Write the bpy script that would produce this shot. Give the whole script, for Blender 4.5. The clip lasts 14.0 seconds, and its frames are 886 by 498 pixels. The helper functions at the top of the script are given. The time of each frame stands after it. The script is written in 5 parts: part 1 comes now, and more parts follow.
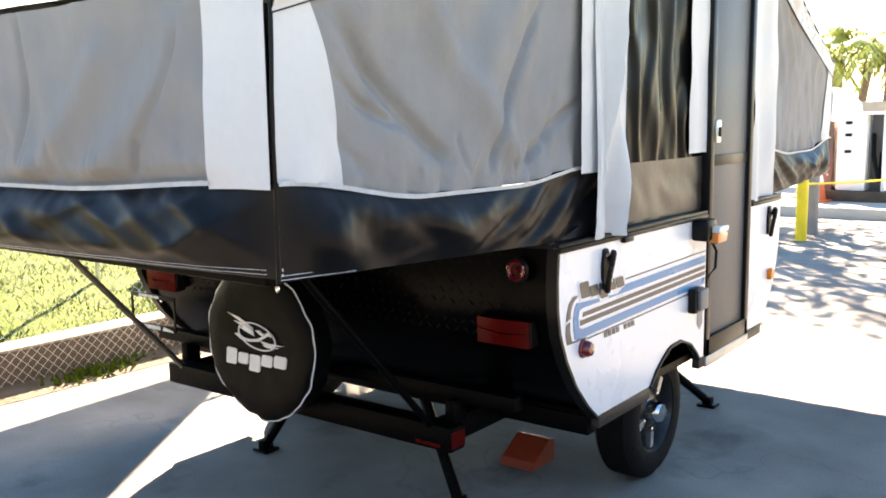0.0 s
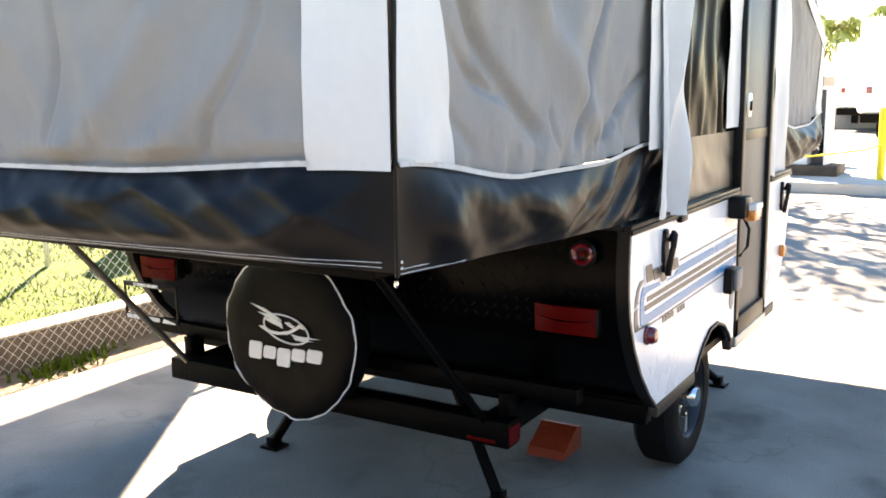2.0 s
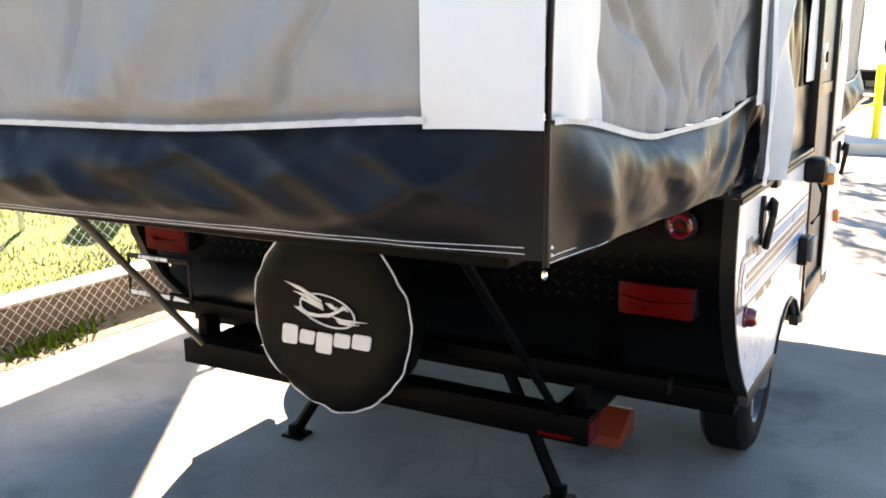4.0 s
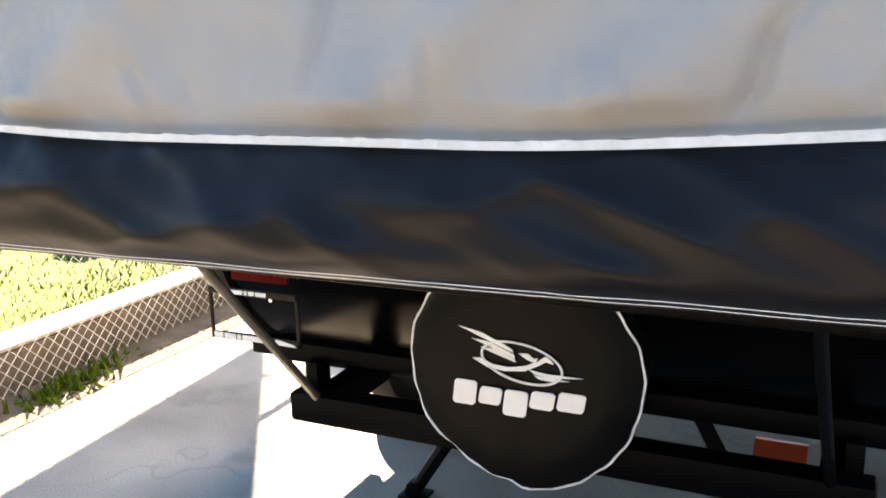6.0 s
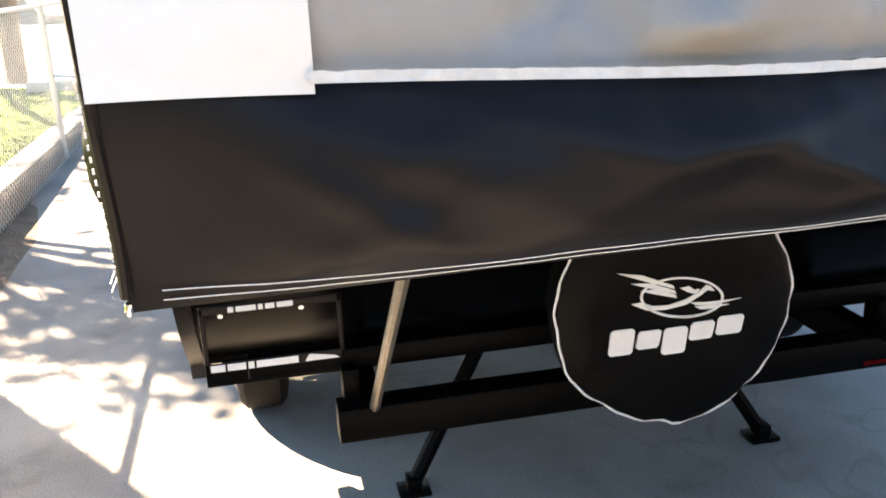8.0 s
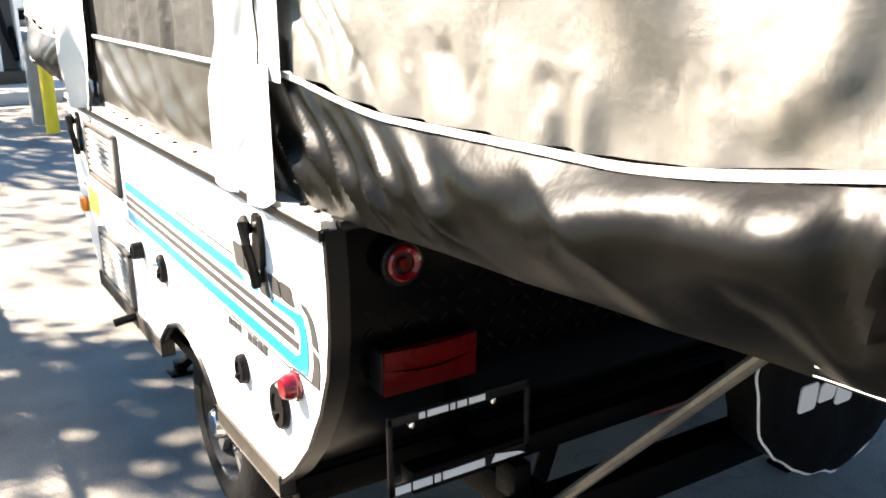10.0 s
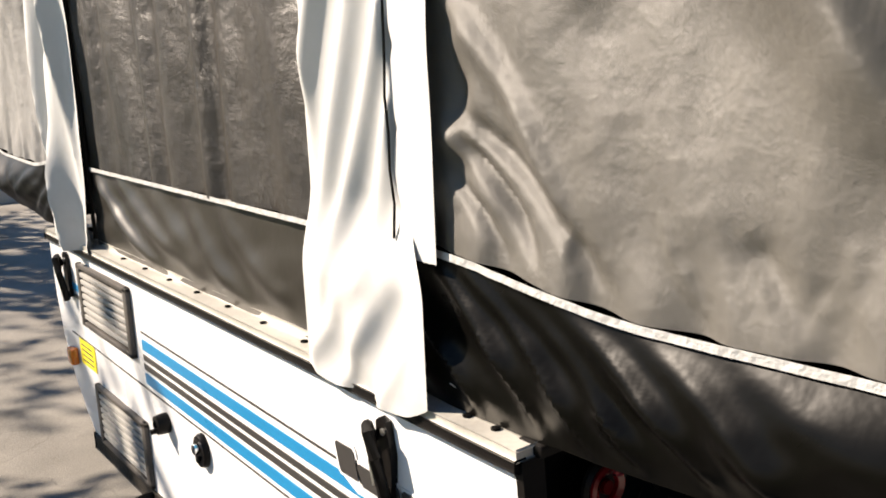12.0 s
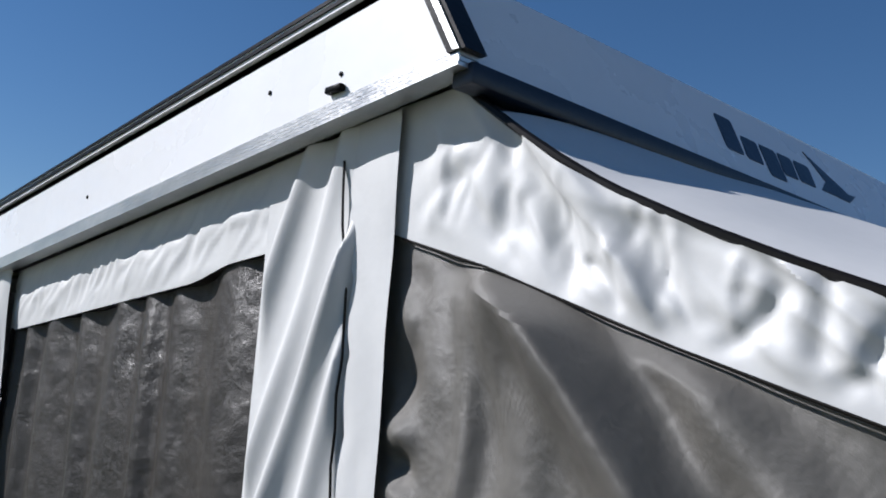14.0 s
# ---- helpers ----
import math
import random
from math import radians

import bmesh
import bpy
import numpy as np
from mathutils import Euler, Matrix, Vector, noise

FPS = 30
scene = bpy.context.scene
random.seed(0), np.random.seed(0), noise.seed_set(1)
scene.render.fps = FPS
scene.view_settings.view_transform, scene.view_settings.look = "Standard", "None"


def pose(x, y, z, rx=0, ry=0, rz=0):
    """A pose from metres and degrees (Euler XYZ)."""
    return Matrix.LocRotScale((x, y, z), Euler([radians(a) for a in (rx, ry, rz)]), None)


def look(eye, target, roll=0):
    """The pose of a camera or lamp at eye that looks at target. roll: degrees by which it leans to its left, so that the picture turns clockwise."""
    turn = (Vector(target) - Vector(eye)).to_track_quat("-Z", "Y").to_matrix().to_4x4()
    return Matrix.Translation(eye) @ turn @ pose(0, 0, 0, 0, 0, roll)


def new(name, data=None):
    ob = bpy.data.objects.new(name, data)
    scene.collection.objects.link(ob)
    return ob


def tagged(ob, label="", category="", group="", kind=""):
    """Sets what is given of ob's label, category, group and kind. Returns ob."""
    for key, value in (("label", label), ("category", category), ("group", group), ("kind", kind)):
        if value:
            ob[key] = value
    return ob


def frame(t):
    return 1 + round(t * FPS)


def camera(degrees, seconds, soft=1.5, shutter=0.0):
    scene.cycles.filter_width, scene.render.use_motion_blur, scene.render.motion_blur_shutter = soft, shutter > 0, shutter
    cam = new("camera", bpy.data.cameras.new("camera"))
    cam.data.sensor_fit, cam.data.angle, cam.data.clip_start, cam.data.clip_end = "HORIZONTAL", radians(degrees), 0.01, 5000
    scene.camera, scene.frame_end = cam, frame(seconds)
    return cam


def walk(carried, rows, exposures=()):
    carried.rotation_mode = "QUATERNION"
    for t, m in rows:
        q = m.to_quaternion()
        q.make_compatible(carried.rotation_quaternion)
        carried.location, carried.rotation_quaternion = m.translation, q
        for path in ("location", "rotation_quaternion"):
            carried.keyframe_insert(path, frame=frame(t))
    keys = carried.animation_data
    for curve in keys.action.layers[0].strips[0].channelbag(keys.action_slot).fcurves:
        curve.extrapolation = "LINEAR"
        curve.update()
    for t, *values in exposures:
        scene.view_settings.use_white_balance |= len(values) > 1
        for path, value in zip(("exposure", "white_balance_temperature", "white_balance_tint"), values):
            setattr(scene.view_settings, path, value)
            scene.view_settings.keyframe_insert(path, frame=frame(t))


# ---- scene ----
cam = camera(52.1, 14.0, 1.8)
PATH = [
    (0, (2.439, -2.35, 1.437), (1.247, -0.769, 1.159), -0.8),
    (0.5, (2.291, -2.423, 1.435), (1.163, -0.804, 1.109), -1.1),
    (1, (2.172, -2.451, 1.424), (1.087, -0.805, 1.084), -1.2),
    (1.5, (2.072, -2.437, 1.436), (1.008, -0.778, 1.097), -1.0),
    (2, (1.975, -2.41, 1.435), (0.932, -0.736, 1.102), -0.8),
    (2.2, (1.906, -2.382, 1.422), (0.883, -0.695, 1.093), -1.0),
    (4.3, (1.466, -2.217, 1.405), (0.502, -0.518, 0.975), -0.5),
    (4.5, (1.407, -2.196, 1.395), (0.445, -0.496, 0.966), -0.5),
    (5, (1.202, -2.109, 1.4), (0.251, -0.407, 0.956), -1.2),
    (5.5, (0.946, -2.027, 1.383), (0.021, -0.306, 0.955), -1.5),
    (6, (0.683, -2.028, 1.407), (-0.157, -0.272, 0.946), -1.6),
    (6.5, (0.334, -2.143, 1.372), (-0.275, -0.287, 0.942), -0.2),
    (7, (-0.071, -2.112, 1.384), (-0.353, -0.209, 0.835), -1.0),
    (7.2, (-0.252, -2.102, 1.372), (-0.387, -0.189, 0.805), -1.7),
    (9.3, (-1.476, -1.527, 1.462), (-0.586, 0.169, 0.888), -0.9),
    (9.5, (-1.556, -1.475, 1.456), (-0.609, 0.198, 0.906), -0.7),
    (10, (-1.677, -1.295, 1.446), (-0.664, 0.332, 0.874), -0.6),
    (10.5, (-1.743, -1.092, 1.412), (-0.706, 0.503, 0.794), -0.7),
    (11, (-1.75, -0.91, 1.41), (-0.696, 0.67, 0.783), -1.1),
    (11.5, (-1.766, -0.801, 1.454), (-0.659, 0.769, 0.9), -1.4),
    (12, (-1.792, -0.764, 1.56), (-0.612, 0.794, 1.133), -2.4),
    (12.5, (-1.806, -0.765, 1.655), (-0.562, 0.786, 1.435), -1.0),
    (13, (-1.830, -0.768, 1.742), (-0.542, 0.762, 1.747), 1.1),
    (13.5, (-1.848, -0.770, 1.812), (-0.538, 0.721, 2.058), 3.3),
    (14, (-1.856, -0.772, 1.850), (-0.535, 0.692, 2.182), 3.7),
]
EXPOSURES = [(0, 3.55, 8400, 18), (2, 3.65, 8400, 18), (4.3, 3.85, 9000, 20), (5, 3.95, 9000, 20), (6, 4.1, 8700, 20), (7.2, 4.05, 9100, 21), (9.3, 3.85, 7300, 15), (9.5, 3.8, 7200, 14), (10, 2.9, 7200, 14), (10.5, 2.45, 7200, 14),
             (11, 2.05, 7200, 15), (12, 1.32, 7200, 16), (13, 1.05, 7000, 16), (13.4, 1.0, 6900, 16), (13.7, 0.64, 6150, 14), (14, 0.42, 5700, 14)]
walk(cam, [(t, look(e, g, r)) for t, e, g, r in PATH], EXPOSURES)

# ---- light ----
SUN_EL, SUN_DIR = radians(38), Vector((-0.67, 0.742, 0))
world = bpy.data.worlds.new("sky")
scene.world = world
world.use_nodes = True
wn = world.node_tree
sky = wn.nodes.new("ShaderNodeTexSky")
sky.sky_type, sky.sun_disc, sky.sun_elevation = "NISHITA", False, SUN_EL
sky.air_density, sky.dust_density, sky.ozone_density = 1.3, 0.0, 1.3
sky.altitude = 2000
sky.sun_rotation = math.atan2(SUN_DIR.x, SUN_DIR.y)
deep = wn.nodes.new("ShaderNodeHueSaturation")
deep.inputs["Saturation"].default_value = 1.22
wn.links.new(sky.outputs[0], deep.inputs["Color"])
wn.links.new(deep.outputs[0], wn.nodes["Background"].inputs[0])
wn.nodes["Background"].inputs[1].default_value = 0.054
sun = new("sun", bpy.data.lights.new("sun", "SUN"))
sun.data.energy, sun.data.angle, sun.data.color = 5.0, radians(0.5), (1.0, 0.93, 0.82)
sun.matrix_world = look(Vector((0, 0, 8)) + 6 * SUN_DIR * math.cos(SUN_EL) + Vector((0, 0, 6 * math.sin(SUN_EL))), (0, 0, 8))


# ---- materials ----
def mat(name, color, rough=0.6, metal=0.0, var=0.15, scale=6.0, bump=0.1, bscale=60.0, dist=0.01, fine=0.0, coat=0.0, spec=0.5, detail=6.0):
    """Procedural surface: base colour varied at two scales, with fine relief."""
    m = bpy.data.materials.new(name)
    m.use_nodes = True
    n, l = m.node_tree.nodes, m.node_tree.links
    b = n["Principled BSDF"]
    tc = n.new("ShaderNodeTexCoord")
    big, small = n.new("ShaderNodeTexNoise"), n.new("ShaderNodeTexNoise")
    big.inputs["Scale"].default_value, big.inputs["Detail"].default_value = scale, detail
    small.inputs["Scale"].default_value, small.inputs["Detail"].default_value = bscale, 4
    for t in (big, small):
        l.new(tc.outputs["Object"], t.inputs["Vector"])
    mix = n.new("ShaderNodeMath")
    mix.operation = "MULTIPLY_ADD"
    l.new(small.outputs["Fac"], mix.inputs[0])
    mix.inputs[1].default_value = 0.5
    l.new(big.outputs["Fac"], mix.inputs[2])
    mr = n.new("ShaderNodeMapRange")
    mr.inputs["From Min"].default_value, mr.inputs["From Max"].default_value = 0.45, 1.05
    mr.inputs["To Min"].default_value, mr.inputs["To Max"].default_value = 1 - var, 1 + var
    l.new(mix.outputs[0], mr.inputs["Value"])
    sc = n.new("ShaderNodeVectorMath")
    sc.operation = "SCALE"
    sc.inputs[0].default_value = color
    l.new(mr.outputs[0], sc.inputs["Scale"])
    l.new(sc.outputs[0], b.inputs["Base Color"])
    rr = n.new("ShaderNodeMapRange")
    rr.inputs["To Min"].default_value, rr.inputs["To Max"].default_value = max(0.02, rough - 0.1), min(1, rough + 0.1)
    l.new(big.outputs["Fac"], rr.inputs["Value"])
    l.new(rr.outputs[0], b.inputs["Roughness"])
    b.inputs["Metallic"].default_value = metal
    b.inputs["Coat Weight"].default_value = coat
    b.inputs["Specular IOR Level"].default_value = spec
    if bump:
        bp = n.new("ShaderNodeBump")
        bp.inputs["Strength"].default_value, bp.inputs["Distance"].default_value = bump, dist
        l.new(small.outputs["Fac"], bp.inputs["Height"])
        l.new(bp.outputs[0], b.inputs["Normal"])
    return m


def weave(m, scale, strength):
    """Adds a woven relief to a cloth."""
    n, l = m.node_tree.nodes, m.node_tree.links
    b = n["Principled BSDF"]
    tc = n.new("ShaderNodeTexCoord")
    outs = []
    for d in ("Z", "DIAGONAL"):
        w = n.new("ShaderNodeTexWave")
        w.bands_direction = d
        w.inputs["Scale"].default_value = scale
        w.inputs["Distortion"].default_value = 0.6
        l.new(tc.outputs["Object"], w.inputs["Vector"])
        outs.append(w)
    a = n.new("ShaderNodeMath")
    l.new(outs[0].outputs["Fac"], a.inputs[0])
    l.new(outs[1].outputs["Fac"], a.inputs[1])
    bp = n.new("ShaderNodeBump")
    bp.inputs["Strength"].default_value, bp.inputs["Distance"].default_value = strength, 0.002
    l.new(a.outputs[0], bp.inputs["Height"])
    if b.inputs["Normal"].links:
        l.new(b.inputs["Normal"].links[0].from_socket, bp.inputs["Normal"])
    l.new(bp.outputs[0], b.inputs["Normal"])
    return m


CANVAS_GREY = weave(mat("canvas_grey", (0.225, 0.220, 0.212), 0.72, spec=0.35, var=0.12, scale=3, bump=0.45, bscale=10, dist=0.025), 700, 0.1)
CANVAS_WHITE = mat("canvas_white", (0.55, 0.55, 0.54), 0.55, var=0.05, scale=4, bump=0.08, bscale=45, dist=0.005)
MESH = weave(mat("mesh_screen", (0.112, 0.105, 0.093), 0.5, var=0.2, scale=2.2, bump=0.35, bscale=12, dist=0.02), 800, 0.25)
MESH_DARK = weave(mat("window_screen", (0.032, 0.027, 0.022), 0.4, var=0.25, scale=3, bump=0.35, bscale=16, dist=0.02), 800, 0.25)
VINYL = mat("vinyl_black", (0.004, 0.004, 0.005), 0.43, var=0.2, scale=8, bump=0.12, bscale=9, dist=0.02, detail=2, spec=0.14)
VINYL_OLIVE = mat("vinyl_charcoal", (0.0032, 0.0030, 0.0026), 0.31, var=0.2, scale=8, bump=0.14, bscale=9, dist=0.02, detail=3, spec=0.11)
PANEL_VINYL = mat("panel_vinyl", (0.030, 0.027, 0.023), 0.36, var=0.2, scale=8, bump=0.12, bscale=9, dist=0.02, detail=3, spec=0.4)
PAINT_WHITE = mat("side_panel_white", (0.80, 0.80, 0.80), 0.28, var=0.03, scale=3, bump=0.03, bscale=40, coat=0.3)
PAINT_BLACK = mat("rear_panel_black", (0.0018, 0.0018, 0.002), 0.22, var=0.3, scale=7, bump=0.05, bscale=30, spec=0.035)
TREAD = mat("tread_black", (0.0025, 0.0023, 0.002), 0.45, var=0.3, scale=9, bump=0.1, spec=0.06)
TRIM_BLACK = mat("trim_black", (0.008, 0.007, 0.0065), 0.35, var=0.2, scale=10, bump=0.05, spec=0.14)
STEEL_BLACK = mat("steel_black", (0.0018, 0.0018, 0.0018), 0.4, var=0.3, scale=14, bump=0.2, bscale=90, spec=0.045)
ALU = mat("aluminium", (0.62, 0.61, 0.59), 0.35, metal=0.9, var=0.1, scale=20, bump=0.1, bscale=120)
ALU_WARM = mat("ledge_alu", (0.55, 0.53, 0.48), 0.4, metal=0.4, var=0.15, scale=12, bump=0.1, bscale=120)
CHROME = mat("chrome", (0.8, 0.8, 0.8), 0.12, metal=1.0, var=0.03, bump=0)
BLUE = mat("stripe_blue", (0.010, 0.205, 0.42), 0.3, var=0.05, bump=0.02)
GREY_STRIPE = mat("stripe_charcoal", (0.045, 0.042, 0.04), 0.35, var=0.1, bump=0.02)
SILVER_STRIPE = mat("stripe_silver", (0.62, 0.62, 0.60), 0.35, var=0.05, bump=0.02)
RED = mat("lens_red", (0.15, 0.003, 0.005), 0.15, var=0.12, scale=30, bump=0.1, bscale=80, coat=0.6)
RED_DARK = mat("lens_red_dark", (0.085, 0.0015, 0.0015), 0.3, var=0.2, scale=30, bump=0.1, bscale=80, spec=0.06)
AMBER = mat("lens_amber", (0.75, 0.20, 0.02), 0.2, var=0.12, scale=30, bump=0.1, bscale=80, coat=0.5)
CLEAR = mat("lens_clear", (0.8, 0.75, 0.68), 0.15, var=0.1, scale=30, coat=0.5)
RUBBER = mat("rubber", (0.005, 0.005, 0.005), 0.75, spec=0.15, var=0.25, scale=20, bump=0.3, bscale=80)
COVER = mat("cover_vinyl", (0.0028, 0.0028, 0.0028), 0.42, var=0.25, scale=5, bump=0.25, bscale=12, dist=0.015, detail=2, spec=0.065)
PRINT_WHITE = mat("print_white", (0.72, 0.72, 0.70), 0.55, var=0.06, bump=0.05)
PIPING = mat("piping_white", (0.68, 0.68, 0.66), 0.5, var=0.08, bump=0.1)
SEAM = mat("seam_tape", (0.46, 0.46, 0.45), 0.6, var=0.15, scale=30, bump=0.5, bscale=70)
DOOR_GREY = mat("door_grey", (0.085, 0.087, 0.09), 0.5, var=0.1, scale=3, bump=0.1, bscale=50)
YELLOW = mat("paint_yellow", (0.80, 0.58, 0.02), 0.5, var=0.12, scale=9, bump=0.1)
ORANGE = mat("plastic_orange", (0.75, 0.13, 0.03), 0.5, var=0.1, bump=0.05)
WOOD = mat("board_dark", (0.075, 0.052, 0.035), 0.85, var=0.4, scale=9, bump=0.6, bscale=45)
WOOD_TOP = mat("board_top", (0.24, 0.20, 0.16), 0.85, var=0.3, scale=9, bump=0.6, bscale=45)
DIRT = mat("dirt", (0.14, 0.11, 0.08), 0.95, spec=0.1, var=0.4, scale=7, bump=0.8, bscale=60, dist=0.02)
GRASS = mat("grass", (0.048, 0.074, 0.007), 0.85, var=0.45, scale=5, bump=0.5, bscale=50, spec=0.05)
LEAF = mat("leaf", (0.12, 0.16, 0.03), 0.6, var=0.4, scale=3, bump=0.1)
BARK = mat("bark", (0.16, 0.12, 0.09), 0.9, var=0.3, scale=9, bump=0.8, bscale=40)
CONCRETE = mat("concrete", (0.42, 0.40, 0.36), 0.85, var=0.15, scale=2, bump=0.3, bscale=70)
WIRE = mat("galvanised_wire", (0.42, 0.42, 0.40), 0.5, metal=0.6, var=0.15, bump=0)
RED_PAINT = mat("paint_red", (0.5, 0.05, 0.03), 0.5, var=0.15, bump=0.05)
TANK_WHITE = mat("tank_white", (0.82, 0.82, 0.80), 0.4, var=0.05, scale=3, bump=0.03)


def ground_material():
    m = mat("pavement_grey", (0.213, 0.198, 0.174), 0.9, var=0.45, scale=1.6, bump=0.7, bscale=140, dist=0.005, detail=10, spec=0.2)
    n, l = m.node_tree.nodes, m.node_tree.links
    b = n["Principled BSDF"]
    tc = n.new("ShaderNodeTexCoord")
    vo = n.new("ShaderNodeTexVoronoi")
    vo.feature, vo.inputs["Scale"].default_value = "DISTANCE_TO_EDGE", 0.35
    wob = n.new("ShaderNodeTexNoise")
    wob.inputs["Scale"].default_value = 2.5
    add = n.new("ShaderNodeVectorMath")
    l.new(tc.outputs["Object"], wob.inputs["Vector"])
    l.new(tc.outputs["Object"], add.inputs[0])
    l.new(wob.outputs["Color"], add.inputs[1])
    l.new(add.outputs[0], vo.inputs["Vector"])
    ramp = n.new("ShaderNodeMapRange")
    ramp.inputs["From Max"].default_value = 0.005
    ramp.inputs["To Min"].default_value = 0.84
    l.new(vo.outputs["Distance"], ramp.inputs["Value"])
    sp = n.new("ShaderNodeTexNoise")
    sp.inputs["Scale"].default_value, sp.inputs["Detail"].default_value = 2.3, 8
    l.new(tc.outputs["Object"], sp.inputs["Vector"])
    st = n.new("ShaderNodeMapRange")
    st.inputs["From Min"].default_value, st.inputs["From Max"].default_value = 0.30, 0.42
    st.inputs["To Min"].default_value = 0.6
    l.new(sp.outputs["Fac"], st.inputs["Value"])
    mul = n.new("ShaderNodeMath")
    mul.operation = "MULTIPLY"
    l.new(ramp.outputs[0], mul.inputs[0])
    l.new(st.outputs[0], mul.inputs[1])
    old = b.inputs["Base Color"].links[0].from_socket
    sc = n.new("ShaderNodeVectorMath")
    sc.operation = "SCALE"
    l.new(old, sc.inputs[0])
    l.new(mul.outputs[0], sc.inputs["Scale"])
    l.new(sc.outputs[0], b.inputs["Base Color"])
    return m


PAVING = ground_material()


# ---- mesh helpers ----
def part(name, bm, material, parent=None, label="", smooth=True):
    bmesh.ops.recalc_face_normals(bm, faces=bm.faces)
    me = bpy.data.meshes.new(name)
    bm.to_mesh(me)
    bm.free()
    me.materials.append(material)
    if smooth:
        me.polygons.foreach_set("use_smooth", [True] * len(me.polygons))
        me.set_sharp_from_angle(angle=radians(35))
    ob = new(name, me)
    ob.parent = parent
    if label:
        tagged(ob, label)
    return ob


def box(bm, x0, x1, y0, y1, z0, z1, bev=0.0, m=None):
    r = bmesh.ops.create_cube(bm, size=1)
    vs = r["verts"]
    for v in vs:
        v.co = Vector(((x0 + x1) / 2 + v.co.x * (x1 - x0), (y0 + y1) / 2 + v.co.y * (y1 - y0), (z0 + z1) / 2 + v.co.z * (z1 - z0)))
    if bev:
        es = list({e for v in vs for e in v.link_edges})
        vs = list({v for f in bmesh.ops.bevel(bm, geom=es, offset=bev, segments=2, affect="EDGES", profile=0.5)["faces"] for v in f.verts} | {v for v in vs if v.is_valid})
    if m is not None:
        for v in vs:
            v.co = m @ v.co
    return bm


def prism(bm, pts, off):
    """A plate from a closed outline, with a thickness."""
    off = Vector(off)
    a = [bm.verts.new(p) for p in pts]
    b = [bm.verts.new(Vector(p) + off) for p in pts]
    bm.faces.new(a)
    bm.faces.new(b[::-1])
    n = len(a)
    for i in range(n):
        bm.faces.new((a[i], b[i], b[(i + 1) % n], a[(i + 1) % n]))
    return bm


def tube(bm, pts, r, seg=8, closed=False):
    pts = [Vector(p) for p in pts]
    rings, n = [], len(pts)
    ref = Vector((0.3, 0.2, 0.93))
    for i, p in enumerate(pts):
        d = (pts[(i + 1) % n] - pts[i - 1]) if closed else (pts[min(i + 1, n - 1)] - pts[max(i - 1, 0)])
        d.normalize()
        u = d.cross(ref)
        if u.length < 0.05:
            u = d.cross(Vector((1, 0, 0)))
        u.normalize()
        w = d.cross(u)
        rings.append([bm.verts.new(p + r * (math.cos(2 * math.pi * k / seg) * u + math.sin(2 * math.pi * k / seg) * w)) for k in range(seg)])
    for i in range(n if closed else n - 1):
        a, b = rings[i], rings[(i + 1) % n]
        for k in range(seg):
            bm.faces.new((a[k], a[(k + 1) % seg], b[(k + 1) % seg], b[k]))
    if not closed:
        bm.faces.new(rings[0])
        bm.faces.new(rings[-1][::-1])
    return bm


def lathe(bm, profile, seg, m):
    """Turns (radius, height) pairs round the local z axis; m places it."""
    rings = []
    for r, h in profile:
        rings.append([bm.verts.new(m @ Vector((r * math.cos(2 * math.pi * k / seg), r * math.sin(2 * math.pi * k / seg), h))) for k in range(seg)] if r > 1e-5 else [bm.verts.new(m @ Vector((0, 0, h)))])
    for a, b in zip(rings, rings[1:]):
        for k in range(seg):
            q = [a[k % len(a)], a[(k + 1) % len(a)], b[(k + 1) % len(b)], b[k % len(b)]]
            q = list(dict.fromkeys(q))
            if len(q) > 2:
                bm.faces.new(q)
    return bm


def sheet(bm, nu, nv, fn, thick=None):
    g = [[bm.verts.new(fn(i / nu, j / nv)) for j in range(nv + 1)] for i in range(nu + 1)]
    for i in range(nu):
        for j in range(nv):
            bm.faces.new((g[i][j], g[i + 1][j], g[i + 1][j + 1], g[i][j + 1]))
    if thick:
        r = bmesh.ops.extrude_face_region(bm, geom=list(bm.faces))
        for e in r["geom"]:
            if isinstance(e, bmesh.types.BMVert):
                e.co += Vector(thick)
    return bm


def nz(x, y, z=0.0):
    return noise.noise(Vector((x, y, z)))


def ridge(x, y, z=0.0):
    """A crease: sharp along its crest, fading to both sides."""
    return math.exp(-(4.5 * nz(x, y, z)) ** 2)


def lerp(a, b, t):
    return a + (b - a) * t


def creases(lines, p, q):
    """Sum of long folds in a cloth: each runs from (p0, q0) to (p1, q1) with a width and a depth, fading at its ends."""
    w = 0.0
    for p0, q0, p1, q1, width, depth in lines:
        dp, dq = p1 - p0, q1 - q0
        n2 = dp * dp + dq * dq
        t = ((p - p0) * dp + (q - q0) * dq) / n2
        if -0.15 < t < 1.15:
            d = ((p - p0) * dq - (q - q0) * dp) / math.sqrt(n2) + 0.07 * min(0.3, math.sqrt(n2)) * math.sin(math.pi * t)
            if abs(d) < 3 * width:
                if depth > 0.04 and d < 0:
                    d *= 1.9
                w += depth * (1 - 0.6 * smooth(t) if depth > 0.04 else 1) * math.exp(-(d / width) ** 2) * smooth((t + 0.15) * 4) * smooth((1.15 - t) * 4)
    return w


